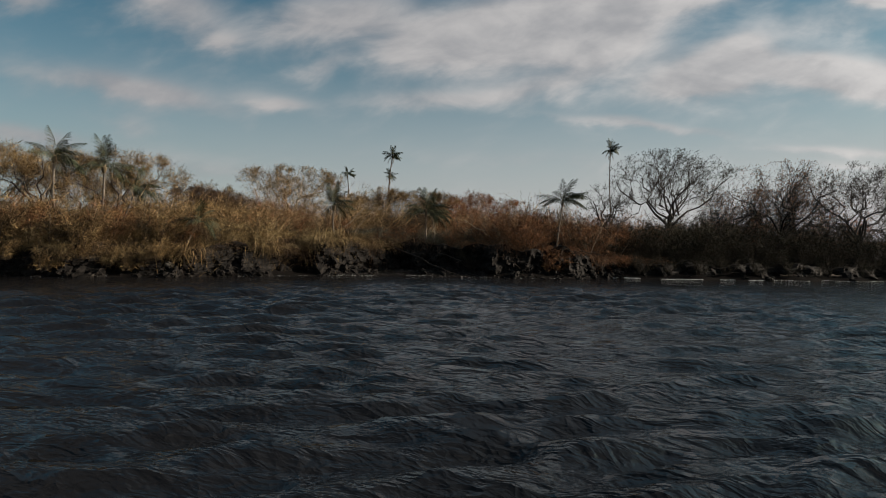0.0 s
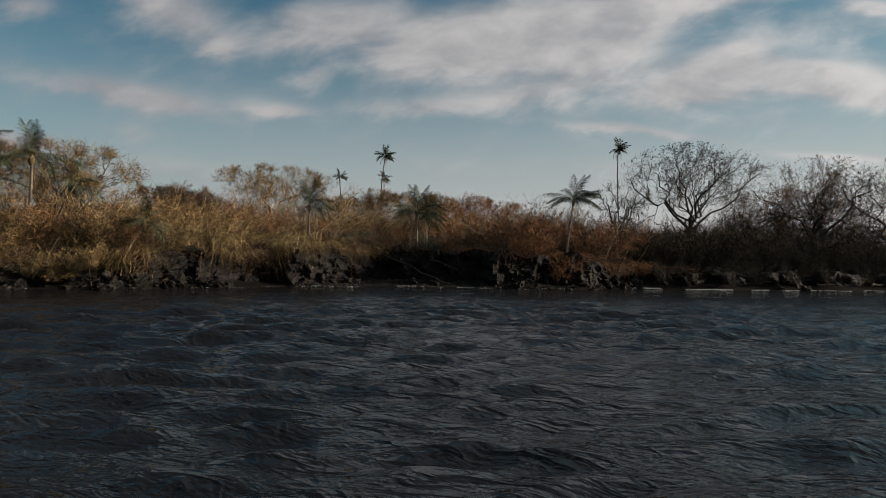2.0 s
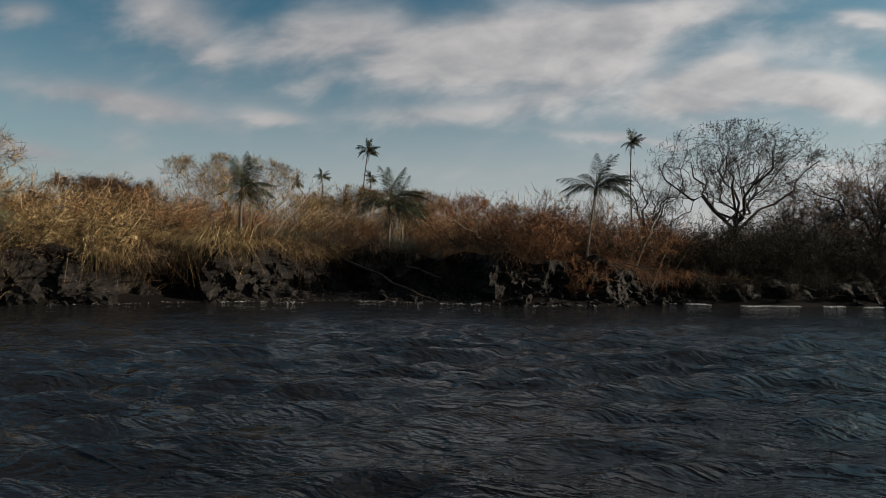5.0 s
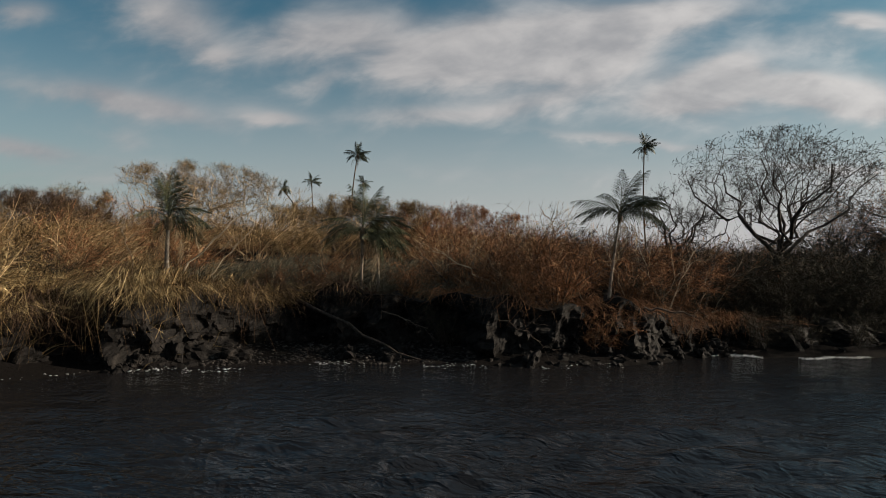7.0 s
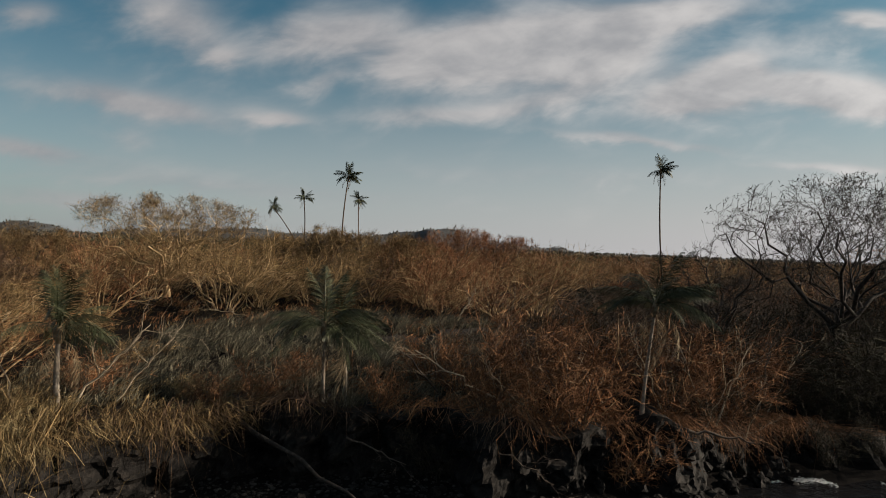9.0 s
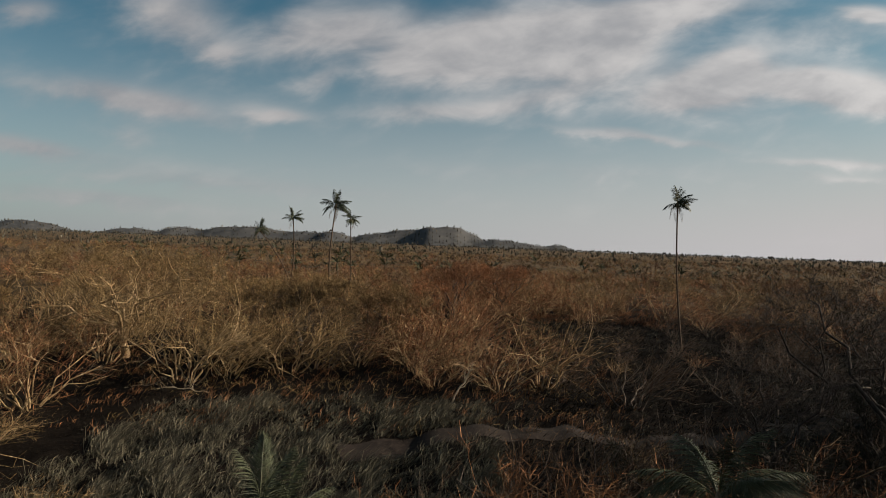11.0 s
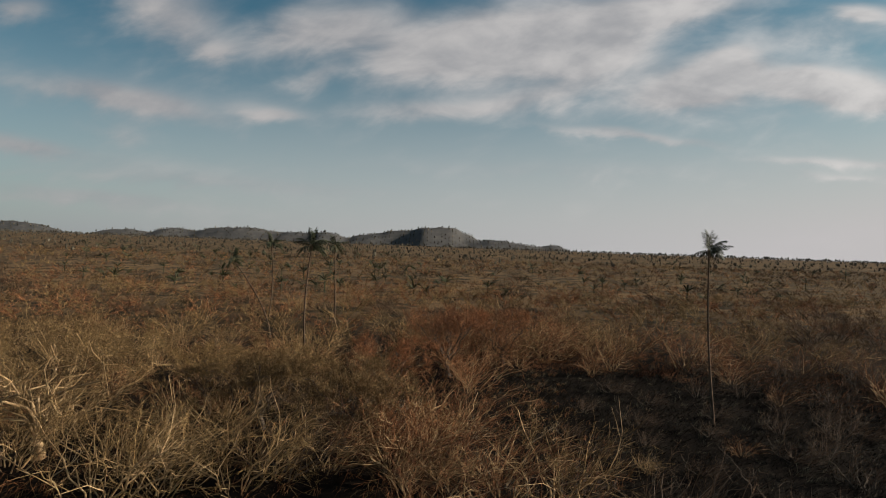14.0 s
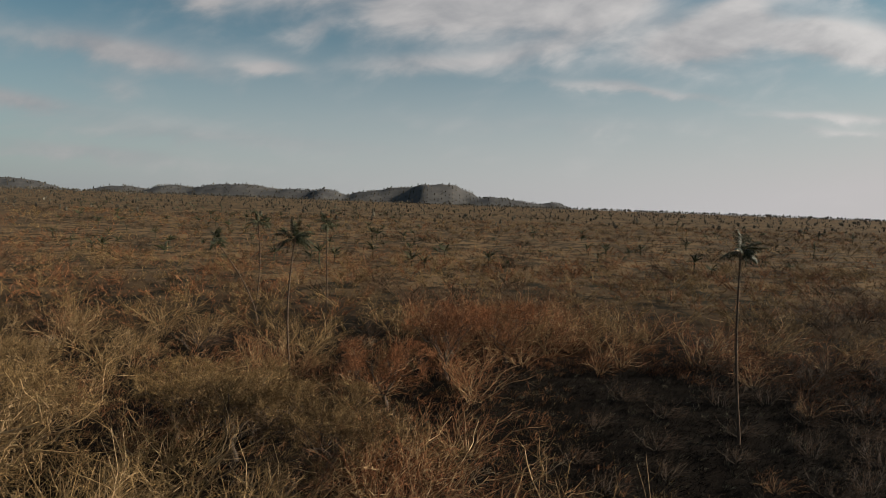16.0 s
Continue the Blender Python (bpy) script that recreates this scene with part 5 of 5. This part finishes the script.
grass("straw_grass", "pale straw grass along the sunny bank", p, 1.0, 0.009, M_STRAW, rg, 26, 0.7, 0.3)
overhang("hanging_grass", "dry straw grass hanging over the edge of the bank", -56, -9, 110, 0.9, M_STRAW, rg, 34, 20)
overhang("hanging_straw", "bright straw tangle spilling over the headland", -14.5, -12.9, 26, 0.9, M_STRAW, rg, 40, 3)
overhang("hanging_stalks", "golden stalks tumbling over the edge of the cove", -10.4, -8.6, 26, 1.0, M_GOLD, rg, 40, 2)
# umber growth added over the hollow's back wall in place of deep shade
overhang("hanging_brush", "dead brush added in dark colour to stand in for a hollow's shade", -18.4, -14.3, 70, 1.2, M_UMBER, rg, 30, 7)
overhang("hanging_twigs", "dead brown creeper tangled over the edge of the bank", -56, -6, 150, 1.3, M_GOLD, rg, 26, 34)
overhang("hanging_creeper", "brown dead creeper hanging over the edge of the bank", -8, 18, 120, 1.1, M_BROWNLEAF, rg, 16, 16)
overhang("hanging_roots", "dark roots and dead stems hanging down the bank", -50, 20, 170, 1.7, M_UMBER, rg, 14, 60)
p = anywhere(-2, 60, 80, 150, 1500)
p = p[~on_track(p[:, 0], p[:, 1])]
grass("sparse_grass", "sparse grey-green grass on dark open ground", p[::2], 0.6, 0.016, M_OLIVE, rg, 9)
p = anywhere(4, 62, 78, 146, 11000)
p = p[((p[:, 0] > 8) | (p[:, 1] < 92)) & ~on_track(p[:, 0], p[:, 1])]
grass("scorched_grass", "grass and litter on open ground, darkened for shade", p, 0.6, 0.035, M_SHADEGRASS, rg, 6, 0.8, 0.4)
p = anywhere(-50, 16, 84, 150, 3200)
grass("dead_litter", "dead litter under the shrubs, with their shade in its colour", p, 0.45, 0.03, M_SHADEGRASS, rg, 7, 0.9, 0.4)
p = anywhere(-50, 14, 84, 150, 700)
grass("gold_undergrowth", "dry golden grass and seedlings between the shrubs", p, 1.0, 0.011, M_GOLD, rg, 14, 0.8, 0.5)
p = anywhere(12, 64, 124, 156, 1000)
p = p[~clearing(p[:, 0], p[:, 1]) | (p[:, 1] > 147)]
grass("rust_undergrowth", "rust-brown dry grass and seedlings behind the open ground", p, 1.2, 0.012, M_RUST, rg, 12, 0.8, 0.6)
p = anywhere(-50, 16, 84, 150, 1300)
grass("undergrowth", "dry brown grass between the shrubs", p, 0.9, 0.018, M_BROWNLEAF, rg, 9)


def boulder_mesh(seed, mat):
    bm = bmesh.new()
    bmesh.ops.create_icosphere(bm, subdivisions=3, radius=1.0)
    off = Vector((seed * 3.1, 1.7, seed * 0.7))
    for v in bm.verts:
        d = v.co.normalized()
        k = 1.1 + 0.6 * noise.noise(d * 1.3 + off) - 0.55 * abs(noise.noise(d * 2.6 + off)) - 0.3 * abs(noise.noise(d * 6.0 + off))
        v.co = Vector((d.x * k * 1.15, d.y * k * 0.9, d.z * k * 0.8))
    me = bpy.data.meshes.new("boulder")
    bm.to_mesh(me)
    bm.free()
    me.materials.append(mat)
    return me


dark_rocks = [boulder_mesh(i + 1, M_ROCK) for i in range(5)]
pale_rocks = [boulder_mesh(i + 9, M_PALEROCK) for i in range(3)]
for i in range(50):
    x = rg.uniform(-50, 16) if i < 42 else rg.uniform(16, 55)
    k = rg.uniform(0.25, 0.8) * (1.0 if x < 16 else 0.6)
    y = shore(x) + rg.uniform(0.0, 1.0) * toe(x)
    ob = new("boulder", dark_rocks[i % 5])
    ob.matrix_basis = Matrix.LocRotScale((x, y, float(land(x, y)) + 0.12 * k), Euler((rg.uniform(-0.4, 0.4), rg.uniform(-0.4, 0.4), rg.uniform(0, 6))), (k, k * rg.uniform(0.7, 1), k * rg.uniform(0.7, 1.2)))
    tagged(ob, "wet boulder at the water's edge, its colour darkened for shade", "rock", "boulders on the shore")
for i in range(15):
    x = rg.uniform(-14.8, -11.6)
    k = 0.2 + 0.45 * rg.uniform() ** 2
    y = shore(x) + rg.uniform(0.2, 1.0) * (toe(x) + 0.6)
    ob = new("boulder", dark_rocks[i % 5])
    ob.matrix_basis = Matrix.LocRotScale((x, y, float(land(x, y)) * 0.5 + 0.1 * k), Euler((rg.uniform(-0.4, 0.4), rg.uniform(-0.4, 0.4), rg.uniform(0, 6))), (k, k * 0.8, k * rg.uniform(0.9, 1.6)))
    tagged(ob, "craggy black boulder piled below the bank", "rock", "boulders on the shore")
for x, y, z, k in ((-13.95, 58.5, 1.75, 0.36), (-13.45, 58.6, 1.95, 0.30), (-13.0, 58.8, 1.9, 0.34), (-13.6, 58.3, 1.35, 0.25), (-24.6, 50.4, 0.9, 0.3)):
    ob = new("pale_rock", pale_rocks[int(k * 100) % 3])
    ob.matrix_basis = Matrix.LocRotScale((x, y, z), Euler((0.3, k, x)), (k, k * 0.9, k * 1.15))
    tagged(ob, "pale weathered rock set into the dark bank", "rock", "pale rocks in the bank")

bm = bmesh.new()
bmesh.ops.create_icosphere(bm, subdivisions=1, radius=1.0)
ico_v = np.array([v.co[:] for v in bm.verts]) * np.array([1, 0.8, 0.55])
bm.faces.ensure_lookup_table()
ico_f = np.array([[v.index for v in f.verts] for f in bm.faces])
bm.free()
x = np.concatenate([rg.uniform(-52, -18.8, 560), rg.uniform(-14.6, -11, 120), rg.uniform(1.5, 17, 260)])
y = shore(x) - 0.25 + rg.uniform(0.0, 1.0, len(x)) ** 0.8 * (toe(x) + 0.5)
V, F = lay((ico_v * np.array([1, 1, 1.4]) + 0.16 * rg.normal(size=ico_v.shape), ico_f), np.column_stack([x, y, land(x, y) * 0.8, rg.uniform(0, 6, len(x)), 0.06 + 0.26 * rg.uniform(size=len(x)) ** 2]))
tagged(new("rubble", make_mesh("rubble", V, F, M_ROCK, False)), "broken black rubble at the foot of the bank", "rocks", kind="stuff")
x = rg.uniform(-11, 1.5, 1500)
y = shore(x) + rg.uniform(0.05, 1.0, 1500) * toe(x)
V, F = lay((ico_v, ico_f), np.column_stack([x, y, land(x, y), rg.uniform(0, 6, 1500), 0.04 + 0.10 * rg.uniform(size=1500) ** 2]))
tagged(new("pebbles", make_mesh("pebbles", V, F, M_PEBBLE, False)), "grey pebbles on a small cove beach", "pebbles", kind="stuff")


def flecks(x0, x1, count, spread, off, keep, seed):
    """Places of foam flecks, bunched along the shore."""
    r = np.random.default_rng(seed)
    x = r.uniform(x0, x1, count)
    some = np.array([noise.noise(Vector((a * 0.35, seed, 0.4))) + 0.5 * noise.noise(Vector((a * 1.1, seed, 2.4))) for a in x])
    x = x[some > keep]
    n = len(x)
    y = shore(x) - off + 0.4 * np.sin(x * 0.7 + seed) + r.normal(0, spread, n)
    return np.column_stack([x, y, np.full(n, 0.06) + r.normal(0, 0.02, n), r.normal(0.12, 0.2, n), 0.012 + 0.04 * r.uniform(0, 1, n) ** 2])


spots = np.concatenate([flecks(15, 34, 2600, 0.16, 0.35, -0.2, 3), flecks(34, 60, 1200, 0.10, 0.35, -0.2, 4), flecks(-13, 2, 300, 0.25, 0.6, 0.0, 5), flecks(-50, -12, 260, 0.25, 0.3, 0.1, 7), flecks(2, 14, 150, 0.3, 0.3, 0.1, 9), flecks(16.4, 17.6, 260, 0.18, 0.3, -9, 2)])
V, F = lay((ico_v * np.array([1.7, 0.8, 0.35]), ico_f), spots)
tagged(new("foam", make_mesh("foam", V, F, M_FOAM, True)), "broken white foam where small waves meet the shore", "foam", kind="stuff")


def dead_limb(spot, direction, length, radius, label, seed, mat=None, forks=5, name="dead_branch", twigs=4):
    r = np.random.default_rng(seed)
    e = thing(name, spot, label, "branch", "dead wood on the bank")
    d = np.array(direction, float)
    d /= np.linalg.norm(d)
    s = np.linspace(0, 1, 9)
    P = d[None] * length * s[:, None] + np.array([0.0, 0, -0.06 * length])[None] * (s ** 2)[:, None]
    P[1:] += r.normal(size=(8, 3)) * length * 0.018
    R = radius * np.linspace(1, 0.35, 9)
    part("stem", Geo().add(*tubes(P[None], R[None], 7)), mat or M_PALE, e)
    if forks:
        A, AR = sprout(P[None], R[None], forks, 0.3, 0.98, 40, length * 0.35, 5, 0.12, 0.05, 0.55, r, 0.2, 0.012)
        B, BR = sprout(A, AR, twigs, 0.3, 1.0, 40, length * 0.16, 4, 0.05, 0.05, 0.6, r, 0.25, 0.008)
        tagged(part("brushwood", Geo().add(*tubes(A, AR, 4)).add(*tubes(B, BR, 3)), mat or M_PALE, e), kind="stuff")
    return e


dead_limb((-8.6, 64.2, 2.75), (7.25, -3.3, -2.2), 8.3, 0.12, "long dark fallen trunk sloping down to the cove", 1, M_DARKBARK, 0, "fallen_trunk")
dead_limb(at(-13.0, 60.9), (0.95, 0.1, 1.2), 4.4, 0.055, "bleached forked branch beside a palm", 2, M_PALE, 6)
dead_limb((2.9, 64.9, 3.4), (-3.4, -0.2, 2.2), 4.6, 0.06, "bleached dead branch sticking out of a bush", 3, M_PALE, 4)
dead_limb((1.5, 63.2, 2.6), (3.2, -0.9, -1.3), 3.6, 0.05, "grey dead branch hanging down the bank", 4, M_BARK, 4)
dead_limb((-3.4, 63.6, 2.2), (2.2, -0.7, -0.5), 2.6, 0.045, "grey dead branch hanging down the bank", 5, M_BARK, 3)
dead_limb((10.4, 64.2, 2.8), (2.4, -0.4, -0.15), 2.6, 0.07, "grey log lying on the bank's edge", 6, M_BARK, 0, "driftwood_log")
dead_limb((12.5, 66.5, 2.4), (1.3, 0.2, 3.4), 4.0, 0.05, "bare grey sapling leaning out of bushes", 7, M_PALE, 5)
dead_limb((11.0, 67.5, 2.7), (-1.0, 0.1, 3.0), 4.6, 0.05, "bare grey sapling leaning out of bushes", 8, M_BARK, 5)
dead_limb((15.5, 69.0, 2.0), (0.6, 0.1, 3.2), 4.4, 0.06, "bare grey sapling leaning out of bushes", 9, M_BARK, 6)
dead_limb((36.0, 73.4, 0.5), (5.0, 1.0, 0.15), 5.0, 0.14, "grey driftwood log on the beach", 10, M_BARK, 2, "driftwood_log")
dead_limb((43.0, 75.6, 0.5), (4.5, 1.8, 0.2), 4.6, 0.16, "grey driftwood log on the beach", 11, M_BARK, 1, "driftwood_log")
dead_limb((27.5, 71.0, 0.45), (2.5, 0.2, 0.5), 2.8, 0.07, "grey driftwood branch on the beach", 12, M_BARK, 3)
dead_limb((-31.5, 50.6, 2.6), (3.8, 0.3, 0.35), 4.0, 0.06, "pale fallen branch lying along the bank", 13, M_PALE, 3)
dead_limb((-38.5, 51.2, 3.6), (3.5, 0.2, 0.2), 3.6, 0.07, "pale fallen branch lying along the bank", 14, M_PALE, 3)
dead_limb(at(1.5, 92.0), (0.5, 0.1, 1.0), 3.4, 0.08, "bleached dead stump with crooked branches", 15, M_PALE, 7)
dead_limb(at(-31.0, 104.0), (-0.8, 0, 0.75), 5.0, 0.14, "grey dead limb leaning among shrubs", 16, M_PALE, 6)
dead_limb(at(-38.0, 98.0), (0.9, -0.1, 0.3), 4.6, 0.12, "bleached fallen limb among shrubs", 17, M_PALE, 4)
dead_limb(at(-8.0, 118.0), (1.0, -0.1, 0.55), 4.6, 0.06, "bleached branch arching over dark twigs", 18, M_PALE, 5)
dead_limb(at(24.5, 104.0), (-0.7, 0.2, 0.9), 4.2, 0.06, "bare grey sapling in dark grass", 19, M_BARK, 6)
dead_limb(at(33.0, 100.0), (0.3, 0.2, 1.0), 4.8, 0.07, "bare grey sapling in dark grass", 20, M_BARK, 7)
dead_limb(at(9.9, 66.0), (-0.35, 0.1, 1), 3.6, 0.032, "thin bare grey sapling beside the palms", 31, M_PALE, 4)
dead_limb(at(11.2, 65.6), (0.5, 0.0, 1), 3.4, 0.03, "thin bare grey sapling beside the palms", 32, M_PALE, 4)
dead_limb(at(12.4, 67.6), (-0.3, 0.2, 1), 4.4, 0.035, "thin bare grey sapling beside the palms", 33, M_PALE, 4)
dead_limb(at(13.6, 66.9), (0.4, 0.1, 1), 4.0, 0.03, "thin bare grey sapling beside the palms", 34, M_PALE, 4)
dead_limb(at(7.6, 65.8), (-0.5, 0.0, 1), 3.2, 0.03, "thin bare grey sapling beside the palms", 35, M_PALE, 4)
dead_limb(at(16.6, 70.2), (0.5, 0.1, 1), 4.4, 0.035, "thin bare grey sapling beside the palms", 36, M_PALE, 4)
dead_limb(at(-6.6, 65.6), (-0.2, 0.0, 1), 2.8, 0.03, "thin bare grey sapling beside the palms", 37, M_PALE, 4)
dead_limb(at(-11.9, 61.9), (0.75, 0.1, 1), 3.6, 0.04, "thin bare grey sapling beside the palms", 38, M_PALE, 4)
dead_limb(at(-14.6, 60.6), (-0.4, 0.1, 1), 3.0, 0.035, "thin bare grey sapling beside the palms", 39, M_PALE, 4)
dead_limb(at(4.2, 65.2), (-0.7, -0.1, 0.8), 3.6, 0.032, "thin bare grey sapling beside the palms", 40, M_PALE, 4)
for x, y, dx, dz, l, s in ((-24.0, 95, 0.9, 0.2, 3.0, 63), (-29.0, 97, 0.7, 0.3, 2.8, 64), (-17.0, 94, -0.8, 0.2, 3.0, 65), (-22.0, 108, 0.8, 0.8, 3.8, 51), (-15.0, 112, 0.5, 1.0, 4.2, 52), (-10.5, 106, -0.6, 0.9, 3.6, 53), (-4.5, 112, 0.9, 0.6, 4.4, 54), (2.5, 108, 0.6, 0.8, 3.6, 55), (5.5, 103, -0.5, 0.7, 3.0, 56), (8.5, 111, 0.7, 0.7, 3.4, 57), (-30.0, 115, 0.7, 0.8, 4.2, 58), (-18.5, 100, 0.6, 0.9, 3.8, 59), (3.0, 99, 0.9, 0.5, 3.0, 60), (6.0, 97, 0.3, 0.9, 2.8, 61), (-26.0, 101, 0.8, 0.7, 4.0, 62)):
    dead_limb(at(x, y), (dx, -0.2, dz), l, 0.05, "bleached crooked branch standing among shrubs", s, M_PALE, 6)
